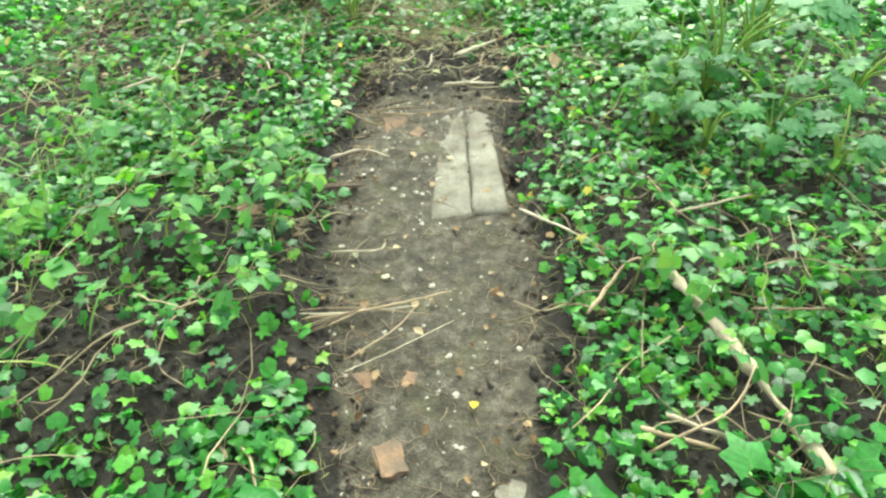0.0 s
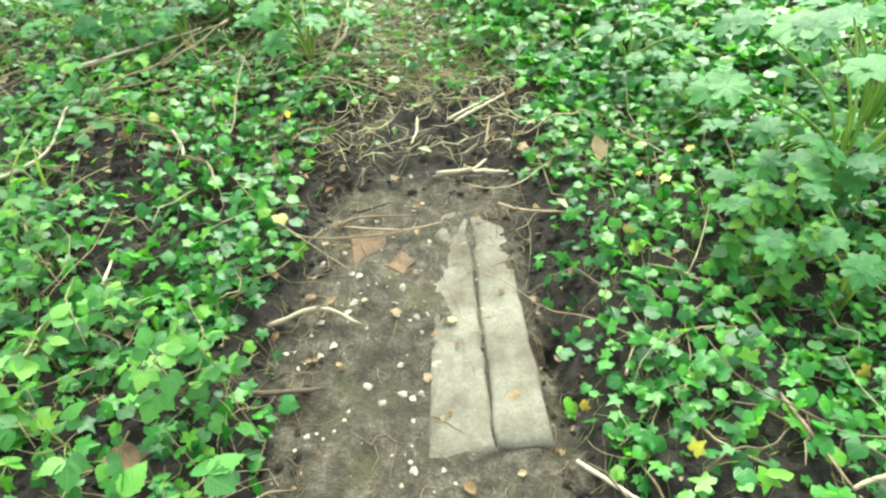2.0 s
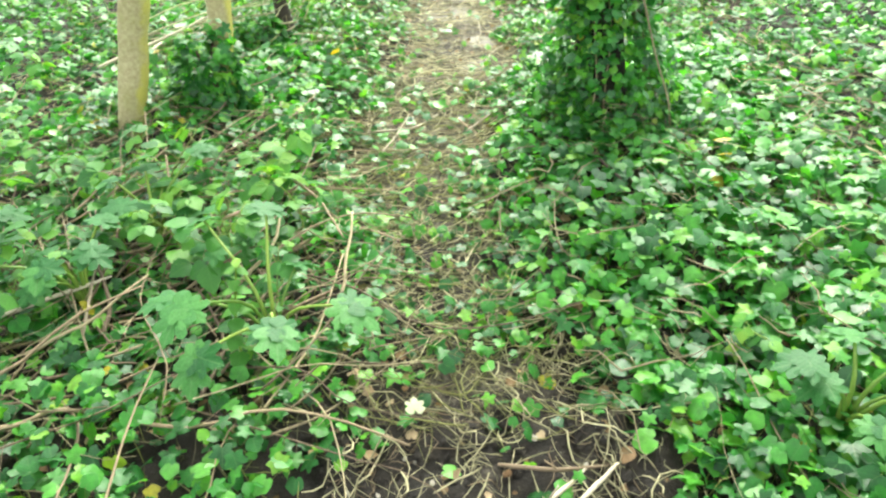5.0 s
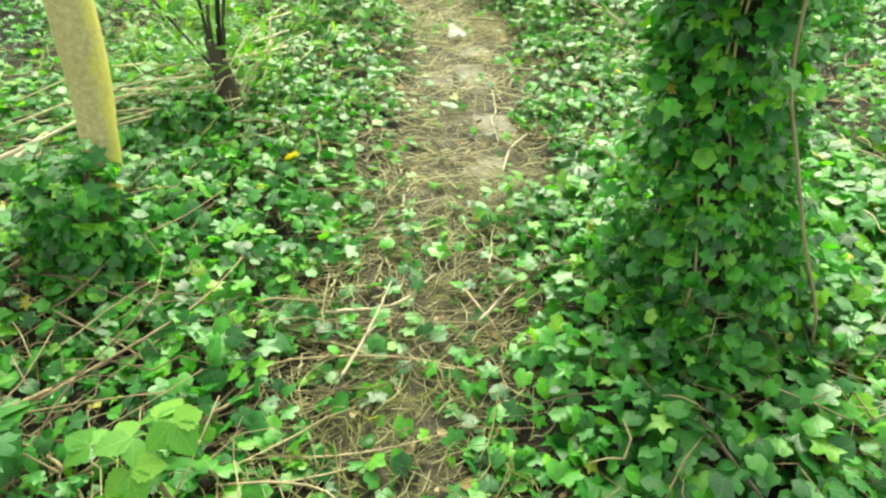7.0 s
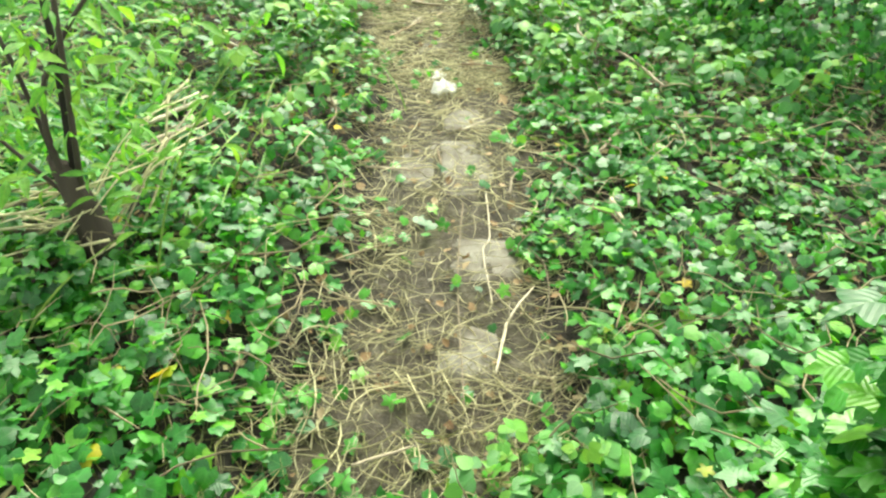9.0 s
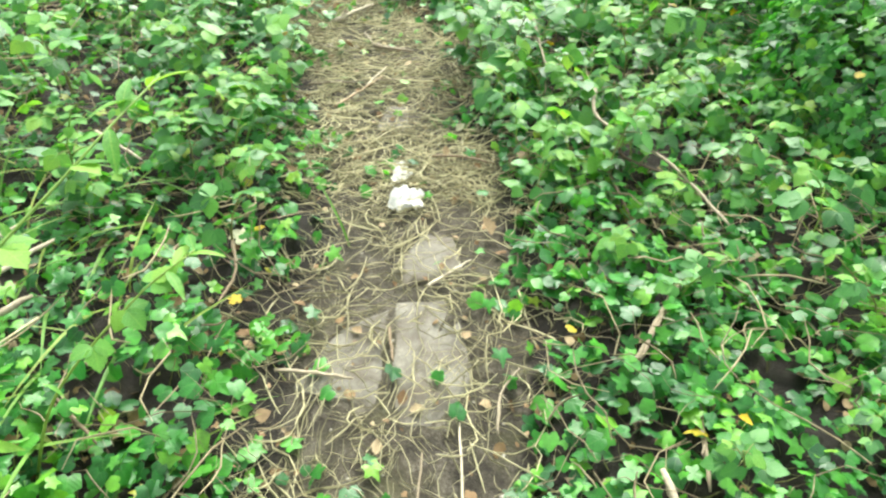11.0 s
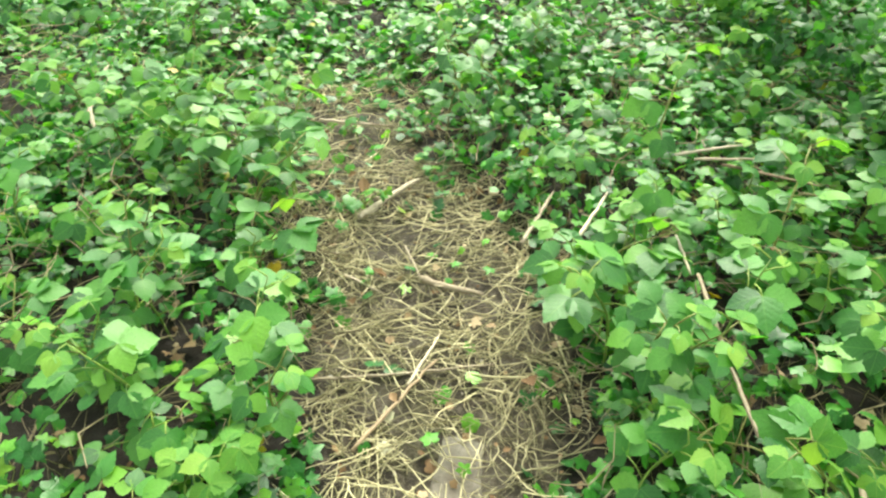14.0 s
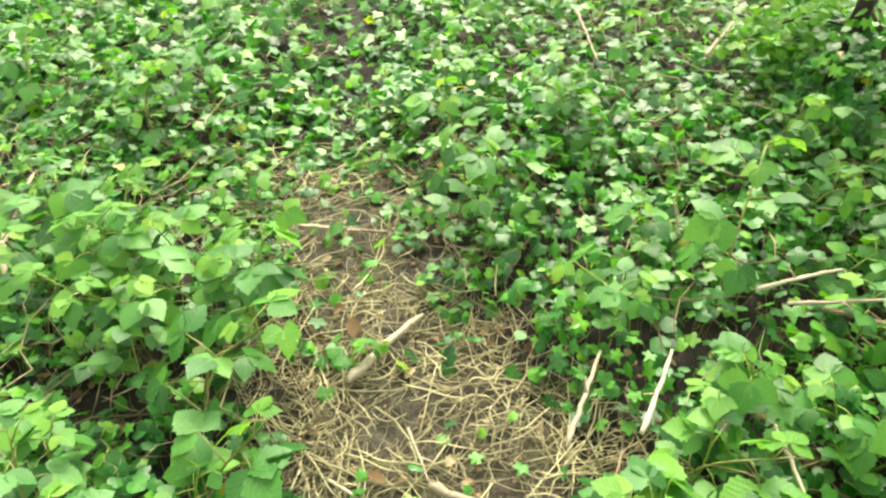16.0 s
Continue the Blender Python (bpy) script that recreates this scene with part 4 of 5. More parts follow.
# ---- ivy carpet ----
def ivy_spots(n, x0, x1, y0, y1, seed):
    """Places for ivy leaves, thinned on the path and where soil lies open."""
    r = np.random.default_rng(seed)
    x, y = r.uniform(x0, x1, n), r.uniform(y0, y1, n)
    d, bare, _ = path_at(x, y)
    dug = .05 * smooth(4.5, 4.0, y)
    edge = smooth(-.06 + dug, .16 + dug * 1.5, d + np.where(y > 4.4, .34, .18) * (vnoise(x, y, 6) - .5))
    cover = edge + (1 - edge) * ((1 - bare) * .55 + .026 * (y > 3.9))
    gap = np.interp(y, [0, 3.4, 4.6, 9, 9.6], [.41, .43, .52, .48, .44])
    open_soil = smooth(gap, gap + .2, .6 * vnoise(x, y, 1.6) + .4 * vnoise(x, y, 4.5))
    amount = np.interp(y, [0, 2.5, 3.6, 4.6, 7, 8.2, 9, 10, 11.5, 13], [1., .72, .45, .3, .3, .6, .55, .5, .35, .25])
    amount = np.where((x < -.35) & (x > -1.6) & (y > 9.3) & (y < 10.9), np.maximum(amount, .82), amount)
    amount = np.where((x > .5) & (y > 3.4) & (y < 7.4), .05, amount)
    amount = np.where((x > -1.2) & (x < .3) & (y > 4.6) & (y < 7.4), .55, amount)
    amount = np.where((x > .3) & (y < 3.4), .4, amount)
    amount = np.where((x > -1.0) & (x < 0) & (y > 2.3) & (y < 3.6), .35, amount)
    for mx, my, rad, _ in MOUNDS:
        if my < 5:
            cover = cover * (1 - .9 * np.exp(-((x - mx) ** 2 + (y - my) ** 2) / (rad * rad)))
    keep = r.random(n) < cover * (1 - amount * open_soil)
    x, y, d = x[keep], y[keep], d[keep]
    depth = (.05 + .14 * vnoise(x, y, 2.3)) * (.35 + .65 * smooth(0, .3, d))
    depth = depth * np.interp(y, [3.4, 4.4], [.75, 1])
    z = ground_z(x, y) + .012 + depth * r.random(len(x)) ** .7
    return np.stack([x, y, z], -1), r


def ivy_turns(n, r):
    return turns(r.uniform(0, 6.283, n), r.normal(.3, .4, n), r.normal(0, .37, n))


SPOTS = [ivy_spots(60000, -1.9, 1.9, .2, 12.6, 1), ivy_spots(19000, -4.2, -1.9, .8, 15, 2), ivy_spots(19000, 1.9, 4.2, .8, 15, 3), ivy_spots(24000, -5.5, 5.5, 12.6, 17.5, 4)]
pos = np.concatenate([s for s, _ in SPOTS])
crng = np.random.default_rng(11)
size = (.034 + .038 * crng.random(len(pos))) * np.interp(pos[:, 1], [3.2, 4.4], [.95, 1]) * (1 + .22 * smooth(.2, .6, pos[:, 0]) * smooth(3.4, 4, pos[:, 1]) * smooth(7.4, 6.6, pos[:, 1]) + .25 * (vnoise(pos[:, 0], pos[:, 1], 1.1) - .5))
# the leaves in one stretch beside the ivy-clad tree are single pieces
size = size * (1 + .3 * smooth(11.5, 13.5, pos[:, 1]))
near = (np.abs(pos[:, 0] - .62) < .3) & (np.abs(pos[:, 1] - 5.5) < .34)
near &= np.cumsum(near) <= 300
far = (np.abs(pos[:, 0]) > 1.9) | (pos[:, 1] > 12.2)
ivy = link_mesh("ivy_ground_cover", scatter("ivy_ground_cover", IVY, pos[~near & ~far], ivy_turns((~near & ~far).sum(), crng), size[~near & ~far]), M_IVY)
verge = link_mesh("ivy_ground_cover", scatter("ivy_ground_cover", IVY_FAR, pos[far], ivy_turns(far.sum(), crng), size[far] * 1.08), M_IVY)
tagged(verge, "carpet of glossy ivy further off under the trees", "ivy", kind="stuff")
tagged(ivy, "low carpet of glossy green ivy leaves over the ground", "ivy", kind="stuff")
IVY_MESH = [tri_mesh("ivy_leaf", *t) for t in IVY]
for me in IVY_MESH:
    me.materials.append(M_IVY)
for p, s in zip(pos[near], size[near]):
    ob = new("ivy_leaf", IVY_MESH[prng.randrange(4)])
    ob.parent = ivy
    ob.matrix_basis = pose(*p, 0, 0, prng.uniform(0, 360)) @ pose(0, 0, 0, prng.gauss(-16, 20), prng.gauss(0, 18), 0) @ Matrix.Scale(float(s), 4)


# leaf stalks that rise from the ground to the leaves beside the path
stood = pos[(np.abs(pos[:, 0]) < 1.7) & (pos[:, 1] < 12.4) & (crng.random(len(pos)) < .55)]
n = len(stood)
foot = stood + np.stack([crng.normal(0, .03, n), crng.normal(0, .03, n), np.zeros(n)], -1)
foot[:, 2] = ground_z(foot[:, 0], foot[:, 1]) - .004
waist = foot * .45 + stood * .55 + crng.normal(0, .008, (n, 3))
corner = np.array([(math.cos(2.0944 * k), math.sin(2.0944 * k), 0) for k in range(3)])
ring = crng.uniform(.0008, .0018, n)[:, None, None] * corner[None]
V = np.concatenate([foot[:, None] + ring, waist[:, None] + ring * .9, stood[:, None]], 1)
T = np.array([(0, 1, 4), (0, 4, 3), (1, 2, 5), (1, 5, 4), (2, 0, 3), (2, 3, 5), (3, 4, 6), (4, 5, 6), (5, 3, 6)])
me = tri_mesh("ivy_leaf_stalks", V.reshape(-1, 3), (T[None] + (np.arange(n) * 7)[:, None, None]).reshape(-1, 3))
tagged(link_mesh("ivy_leaf_stalks", me, M_PETIOLE), "thin yellowish stalks carrying the ivy leaves", "ivy stems", kind="stuff")

# ivy all round the walk, thinning out into the wood
grng = np.random.default_rng(17)
n = 62000
ox, oy = grng.uniform(-1, 1, n), grng.uniform(-1, 1, n)
ox, oy = 15 * np.sign(ox) * np.abs(ox) ** 1.25, 8.2 + 20 * np.sign(oy) * np.abs(oy) ** 1.15
out = ((np.abs(ox) > 4.15) | (oy < .85) | (oy > 17.3)) & (path_at(ox, oy)[0] > .05 * grng.random(n))
ox, oy = ox[out], oy[out]
n = len(ox)
me = scatter("ivy_undergrowth", IVY_FAR, np.stack([ox, oy, ground_z(ox, oy) + .03 + .15 * grng.random(n)], -1), ivy_turns(n, grng), grng.uniform(.09, .16, n) * np.interp(np.maximum(np.abs(ox), np.abs(oy - 8.2) - 4), [4, 14], [1, 1.9]))
tagged(link_mesh("ivy_undergrowth", me, M_IVY), "ivy undergrowth spreading away through the wood", "ivy", kind="stuff")

# ---- litter: straw, vines, crumbs, chips ----
def spread(n, x0, x1, y0, y1, weight, seed):
    r = np.random.default_rng(seed)
    x, y = r.uniform(x0, x1, n), r.uniform(y0, y1, n)
    k = r.random(n) < weight(x, y)
    return x[k], y[k], r


def straw_weight(x, y):
    d, bare, straw = path_at(x, y)
    return straw * (1 - smooth(-.04, .3, d)) * (1 - .85 * np.exp(-(((x - .06) / .13) ** 2 + ((y - 9.78) / .16) ** 2))) * (.38 + .95 * smooth(.34, .64, .55 * vnoise(x, y, 3) + .45 * vnoise(x, y, 8)))


x, y, r = spread(30000, -1.0, .75, 3.6, 12.6, straw_weight, 61)
n = len(x)
me = fibres("dry_straw", np.stack([x, y, r.uniform(0, .03, n)], -1), .04 + .26 * r.random(n) ** 1.3, r.uniform(0, 6.283, n), .0008 + .0028 * r.random(n) ** 2, .62, .07, 62)
tagged(link_mesh("dry_straw", me, M_STRAW), "tangled dry straw-coloured stalks trodden flat on the path", "straw", kind="stuff")

straw = bpy.data.objects["dry_straw"]
STALK = []
for k in range(8):
    q = random.Random(300 + k)
    L = q.uniform(.1, .28)
    STALK.append(bpy.data.meshes.new("stalk"))
    bm = tube(curve_points([(-L / 2, 0, 0), (-L / 6, q.uniform(-.015, .015), .004), (L / 6, q.uniform(-.015, .015), .006), (L / 2, q.uniform(-.02, .02), 0)], 7), [.0012, .0018, .002, .0018, .0018, .002, .0016, .001], 5)
    bm.to_mesh(STALK[-1])
    bm.free()
    STALK[-1].materials.append(M_STRAW)
made = 0
while made < 280:
    px_, py_ = prng.uniform(-.5, .5), prng.uniform(9.2, 11.2)
    if path_at(px_, py_)[0] > -.02:
        continue
    ob = new("stalk", STALK[made % 8])
    ob.parent = straw
    ob.matrix_basis = pose(px_, py_, float(ground_z(px_, py_)) + prng.uniform(.008, .035), prng.gauss(0, 4), prng.gauss(0, 5), prng.uniform(0, 360))
    made += 1

x, y, r = spread(13000, -2.6, 2.6, .4, 14, lambda x, y: smooth(-.1, .1, path_at(x, y)[0]) * (.2 + .9 * vnoise(x, y, 1.3)) * np.where(y < 4.4, .5, 1), 63)
n = len(x)
me = fibres("ivy_stems", np.stack([x, y, r.uniform(0, .15, n)], -1), .08 + .36 * r.random(n) ** 1.4, r.uniform(0, 6.283, n), .001 + .0028 * r.random(n) ** 2, .6, .14, 64)
tagged(link_mesh("ivy_stems", me, M_VINE), "brown trailing ivy stems and fine dead twigs among leaves", "ivy stems", kind="stuff")

x, y, r = spread(3200, -.7, .6, .3, 4.5, lambda x, y: (1 - smooth(-.02, .1, path_at(x, y)[0])) * (.15 + .8 * smooth(-.25, 0, path_at(x, y)[0])), 65)
n = len(x)
me = fibres("root_fibres", np.stack([x, y, r.uniform(0, .01, n)], -1), r.uniform(.03, .16, n), r.uniform(0, 6.283, n), r.uniform(.0008, .0022, n), 1.0, .03, 66)
tagged(link_mesh("root_fibres", me, M_TWIG), "thin broken roots and twig ends in the soil", "twigs", kind="stuff")


def lumps(name, x, y, sizes, flat, material, seed, label, category):
    r = np.random.default_rng(seed)
    bm = bmesh.new()
    bmesh.ops.create_icosphere(bm, subdivisions=1, radius=1)
    bv = np.array([v.co for v in bm.verts])
    bt = np.array([[v.index for v in f.verts] for f in bm.faces])
    bm.free()
    n = len(x)
    v = bv[None] * (1 + r.uniform(-.5, .5, (n, len(bv), 1)))
    v[:, :, 2] *= flat
    v = np.einsum("nij,nvj->nvi", turns(r.uniform(0, 6.28, n), r.normal(0, .3, n), r.normal(0, .3, n)), v) * sizes[:, None, None]
    v += np.stack([x, y, ground_z(x, y) + sizes * flat * .35], -1)[:, None, :]
    T = bt[None] + (np.arange(n) * len(bv))[:, None, None]
    tagged(link_mesh(name, tri_mesh(name, v.reshape(-1, 3), T.reshape(-1, 3), flat=True), material), label, category, kind="stuff")


def crumb_weight(x, y):
    d = path_at(x, y)[0]
    m = sum(np.exp(-((x - a) ** 2 + (y - b) ** 2) / (c * c)) for a, b, c, _ in MOUNDS if b < 5)
    return np.clip((.06 + .6 * np.exp(-((d - .06) / .1) ** 2) * (y < 4.5) + m) * smooth(-.26, .02, d) + .5 * smooth(3.3, 3.6, y) * smooth(4.5, 4.2, y) * (d < .05), 0, 1)


x, y, r = spread(22000, -1.9, 1.7, .4, 5.0, crumb_weight, 67)
lumps("soil_crumbs", x, y, .004 + .016 * r.random(len(x)) ** 2.2, .6, M_SOIL, 68, "loose dark crumbs of freshly dug soil", "soil")
x, y, r = spread(950, -.5, .45, .4, 4.2, lambda x, y: (path_at(x, y)[0] < .02) * (.25 + .6 * (x < .05)), 69)
lumps("stone_chips", x, y, .002 + .013 * r.random(len(x)) ** 3, .4, M_CHIP, 70, "small pale chips of stone and mortar on earth", "gravel")
x, y, r = spread(160, -.5, .55, 7, 11, lambda x, y: (path_at(x, y)[0] < .02) * .5, 71)
lumps("stone_chips", x, y, r.uniform(.003, .009, len(x)), .5, M_CHIP, 72, "small pale chips of stone among the straw", "gravel")


def blades(name, n, cx, cy, sx, sy, length, seed, label):
    r = np.random.default_rng(seed)
    x, y = r.normal(cx, sx, n), r.normal(cy, sy, n)
    pos = np.stack([x, y, ground_z(x, y)], -1)
    me = scatter(name, [NARROW], pos, turns(r.uniform(0, 6.28, n), r.normal(-1.1, .25, n), r.normal(0, .2, n)), r.uniform(.6, 1.2, n) * length)
    tagged(link_mesh(name, me, M_GRASS), label, "grass", kind="stuff")


blades("grass", 150, -1.9, 2.6, .35, .6, .28, 81, "loose light green woodland grass")
blades("grass", 260, -1.5, 8.4, .5, .5, .3, 82, "light green grass blades near the stump")

def brushwood(x, y, z, length, yaw, radius, seed, label):
    """Loose thin dead branches, each a crooked tapering stick of its own."""
    root = new("dead_brushwood")
    root.location = (float(x.mean()), float(y.mean()), 0)
    r = random.Random(seed)
    for i in range(len(x)):
        a, pts = yaw[i], []
        p = Vector((float(x[i]), float(y[i]), 0)) - root.location
        for k in range(5):
            w = p + root.location
            pts.append((p.x, p.y, float(ground_z(w.x, w.y)) + float(z[i]) * (.5 + .25 * k * (i % 2)) + .02 * r.random()))
            a += r.gauss(0, .28)
            p = p + Vector((math.cos(a), math.sin(a), 0)) * float(length[i]) / 4
        part("branch", tube(curve_points(pts, 9), [float(radius[i]) * (1.15 - .07 * k) for k in range(10)], 5), M_VINE if i % 3 == 0 else M_TWIG, root)
    tagged(root, label, "brushwood")


x, y, r = spread(230, -2.8, -.5, 3.6, 6.2, lambda x, y: .3 + .7 * vnoise(x, y, 1.3), 73)
n = len(x)
brushwood(x, y, r.uniform(.04, .14, n), r.uniform(.35, 1.1, n), r.normal(.5, .7, n), r.uniform(.0016, .0045, n), 74, "loose thin dead branches lying across the ivy")
x, y, r = spread(70, -1.7, -.4, 4.1, 5.2, lambda x, y: .9 + 0 * x, 77)
n = len(x)
brushwood(x, y, r.uniform(.05, .16, n), r.uniform(.25, .8, n), r.normal(.9, .7, n), r.uniform(.003, .008, n), 78, "heap of brown dead sticks under bramble leaves")
x, y, r = spread(200, -2.4, 2.0, .8, 3.8, lambda x, y: smooth(.0, .2, path_at(x, y)[0]), 75)
n = len(x)
brushwood(x, y, r.uniform(.02, .1, n), r.uniform(.2, .7, n), r.uniform(0, 6.28, n), r.uniform(.002, .005, n), 76, "loose thin dead branches lying on dug soil")

x, y, r = spread(2600, -1.2, 1.0, .5, 12.4, lambda x, y: .25 + .6 * (1 - smooth(.0, .2, path_at(x, y)[0])) * (.3 + .7 * (y > 4)), 85)
n = len(x)
me = scatter("leaf_litter", [oval_leaf([.02, .4, .62, .7, .62, .45, .25, 0], .1, -.8, .5, -.35), IVY[3]], np.stack([x, y, ground_z(x, y) + .008 + .02 * r.random(n)], -1),
             turns(r.uniform(0, 6.28, n), r.normal(0, .3, n), r.normal(0, .3, n)), .012 + .035 * r.random(n) ** 2)
tagged(link_mesh("leaf_litter", me, M_DEAD), "scattered small dry brown leaves and leaf bits", "leaf litter", kind="stuff")

# brown leaf litter and broken stems under the ivy
x, y, r = spread(7500, -2.4, 2.2, 3.4, 12.8, lambda x, y: smooth(-.1, .1, path_at(x, y)[0]) * (.2 + .8 * vnoise(x, y, 1.7)), 87)
n = len(x)
me = scatter("leaf_litter", [OVAL, IVY_FAR[0]], np.stack([x, y, ground_z(x, y) + .006 + .025 * r.random(n)], -1),
             turns(r.uniform(0, 6.28, n), r.normal(0, .4, n), r.normal(0, .4, n)), .018 + .04 * r.random(n) ** 1.5)
tagged(link_mesh("leaf_litter", me, M_DEAD), "dry brown leaves lying under the ivy", "leaf litter", kind="stuff")
x, y, r = spread(3200, -1.0, .5, 4.2, 6.9, lambda x, y: (1 - smooth(.0, .45, path_at(x, y)[0])) * (.3 + .7 * vnoise(x, y, 2.5)), 88)
n = len(x)
me = fibres("dead_stems", np.stack([x, y, r.uniform(0, .05, n)], -1), .05 + .2 * r.random(n) ** 1.5, r.uniform(0, 6.283, n), .0008 + .002 * r.random(n) ** 2, .6, .16, 89)
tagged(link_mesh("dead_stems", me, M_PETIOLE), "broken yellow-brown stems matted over the path", "stems", kind="stuff")
x, y, r = spread(2600, -1.9, 1.7, .5, 4.4, lambda x, y: smooth(-.05, .08, path_at(x, y)[0]) * smooth(.25, .7, vnoise(x, y, 3.3)), 90)
n = len(x)
me = fibres("dry_grass", np.stack([x, y, r.uniform(0, .05, n)], -1), .03 + .15 * r.random(n) ** 1.5, r.uniform(0, 6.283, n), .0008 + .0016 * r.random(n) ** 2, .7, .2, 92)
tagged(link_mesh("dry_grass", me, M_PETIOLE), "withered yellow grass and rootlets on dug soil", "grass", kind="stuff")

# ---- single small things ----
def twig(tone, radius, *pts):
    """A dead stick lying on the ground or on the leaves, knotty and tapering, with broken ends."""
    r = random.Random(int(abs(pts[0][0]) * 1000 + pts[0][1] * 77))
    length = sum((Vector(b) - Vector(a)).length for a, b in zip(pts, pts[1:]))
    n = max(8, int(length / .03))
    radius *= .8
    P = curve_points(pts, n)
    c = sum(P, Vector()) / len(P)
    P = [p - c + Vector((r.uniform(-1, 1), r.uniform(-1, 1), r.uniform(-.4, .4))) * radius * .35 for p in P]
    rad = [radius * (1.05 - .4 * k / n) * r.uniform(.85, 1.15) for k in range(n + 1)]
    rad[0] *= .7
    rad[-1] *= .6
    bm = tube(P, rad, 7)
    if length > .16:
        k = n // 2
        side = Vector((r.uniform(-1, 1), r.uniform(-1, 1), .4)).normalized() * min(.05, length * .2)
        tube([P[k], P[k] + side], [radius * .5, radius * .25], 5, bm)
    me = bpy.data.meshes.new("dead_stick")
    bm.to_mesh(me)
    bm.free()
    ob = link_mesh("dead_stick", me, {"p": M_PALEWOOD, "t": M_TWIG, "d": M_DARKWOOD}[tone])
    ob.location = c
    where = "lying on the path" if path_at(c.x, c.y)[0] < 0 else "caught among the ivy"
    tagged(ob, {"p": "bleached pale dead stick ", "t": "thin brown dead twig ", "d": "dark knotty piece of root "}[tone] + where, "stick", "fallen sticks")


twig('t', 0.007, (-0.85, 1.47, 0.05), (-0.64, 1.59, 0.05), (-0.32, 1.63, 0.05), (0.02, 1.71, 0.05))
twig('t', 0.006, (-0.62, 1.49, 0.05), (-0.43, 1.57, 0.05), (-0.30, 1.65, 0.05))
twig('p', 0.011, (-0.54, 2.72, 0.05), (-0.38, 2.78, 0.05), (-0.24, 2.70, 0.05))
twig('d', 0.013, (-0.69, 2.44, 0.05), (-0.57, 2.46, 0.05), (-0.34, 2.46, 0.05))
twig('t', 0.011, (-0.67, 1.09, 0.07), (-0.46, 0.97, 0.07))
twig('t', 0.010, (-0.72, 1.10, 0.09), (-0.66, 1.02, 0.09))
twig('t', 0.010, (0.48, 1.49, 0.12), (0.70, 1.75, 0.12), (0.83, 1.68, 0.12))
twig('p', 0.008, (0.94, 1.98, 0.16), (1.27, 2.07, 0.16))
twig('t', 0.011, (0.53, 1.03, 0.12), (0.73, 0.94, 0.12))
twig('p', 0.010, (0.61, 1.06, 0.13), (0.80, 0.95, 0.13))
twig('t', 0.007, (1.00, 1.42, 0.17), (1.29, 1.40, 0.17))
twig('p', 0.006, (-0.47, 2.01, 0.03), (-0.28, 2.00, 0.03), (-0.24, 2.05, 0.03))
twig('t', 0.008, (-0.83, 2.44, 0.13), (-0.75, 2.62, 0.13))
twig('p', 0.008, (0.33, 2.14, 0.10), (0.43, 2.05, 0.10), (0.59, 1.90, 0.10))
twig('t', 0.007, (0.90, 2.26, 0.15), (0.95, 1.98, 0.15))
twig('p', 0.010, (-1.77, 3.41, 0.16), (-1.56, 3.65, 0.16), (-1.60, 4.05, 0.16))
twig('p', 0.007, (-1.06, 2.74, 0.16), (-1.07, 3.03, 0.16))
twig('p', 0.010, (0.04, 3.48, 0.04), (0.28, 3.51, 0.04))
twig('p', 0.009, (0.14, 3.89, 0.06), (0.35, 4.06, 0.06))
twig('d', 0.007, (-0.05, 3.71, 0.06), (0.08, 3.84, 0.06))
twig('t', 0.006, (-0.31, 3.21, 0.03), (-0.10, 3.17, 0.03), (0.07, 3.20, 0.03))
twig('p', 0.01, (0.17, 3.84, 0.08), (0.43, 4.06, 0.08))
twig('p', 0.011, (0.06, 3.49, 0.05), (0.21, 3.50, 0.05), (0.28, 3.57, 0.05))
twig('p', 0.010, (0.21, 3.49, 0.05), (0.36, 3.47, 0.05))
twig('t', 0.010, (0.18, 3.59, 0.06), (0.25, 3.67, 0.06))
twig('t', 0.008, (0.28, 3.63, 0.08), (0.33, 3.87, 0.08))
twig('p', 0.008, (0.00, 3.92, 0.06), (-0.01, 3.79, 0.06), (-0.04, 3.70, 0.06))
twig('t', 0.008, (-0.34, 3.22, 0.03), (-0.25, 3.26, 0.03), (-0.05, 3.25, 0.03))
twig('d', 0.007, (-0.27, 3.28, 0.04), (-0.13, 3.33, 0.04))
twig('t', 0.008, (0.28, 3.23, 0.08), (0.36, 3.18, 0.08), (0.52, 3.15, 0.08))
twig('p', 0.010, (-1.10, 3.85, 0.17), (-0.99, 3.65, 0.17), (-0.96, 3.56, 0.17))
twig('d', 0.011, (-0.87, 3.75, 0.14), (-0.68, 3.69, 0.14), (-0.56, 3.72, 0.14))
twig('t', 0.010, (-0.97, 3.59, 0.15), (-0.86, 3.52, 0.15), (-0.81, 3.40, 0.15))
twig('p', 0.008, (-1.28, 5.07, 0.20), (-1.09, 4.47, 0.20))
twig('p', 0.012, (-1.90, 4.71, 0.20), (-1.70, 4.75, 0.20))
twig('p', 0.012, (-1.71, 4.32, 0.20), (-1.53, 4.45, 0.20), (-1.12, 4.74, 0.20))
twig('t', 0.008, (0.12, 4.08, 0.06), (0.29, 4.06, 0.06), (0.41, 4.07, 0.06))
twig('p', 0.008, (-0.38, 6.09, 0.06), (-0.15, 6.13, 0.06), (-0.01, 6.30, 0.06))
twig('p', 0.006, (-0.28, 5.74, 0.12), (-0.22, 5.93, 0.12), (-0.16, 6.18, 0.12))
twig('p', 0.007, (0.13, 6.00, 0.10), (0.30, 6.25, 0.10))
twig('t', 0.006, (0.09, 6.19, 0.08), (0.19, 5.99, 0.08))
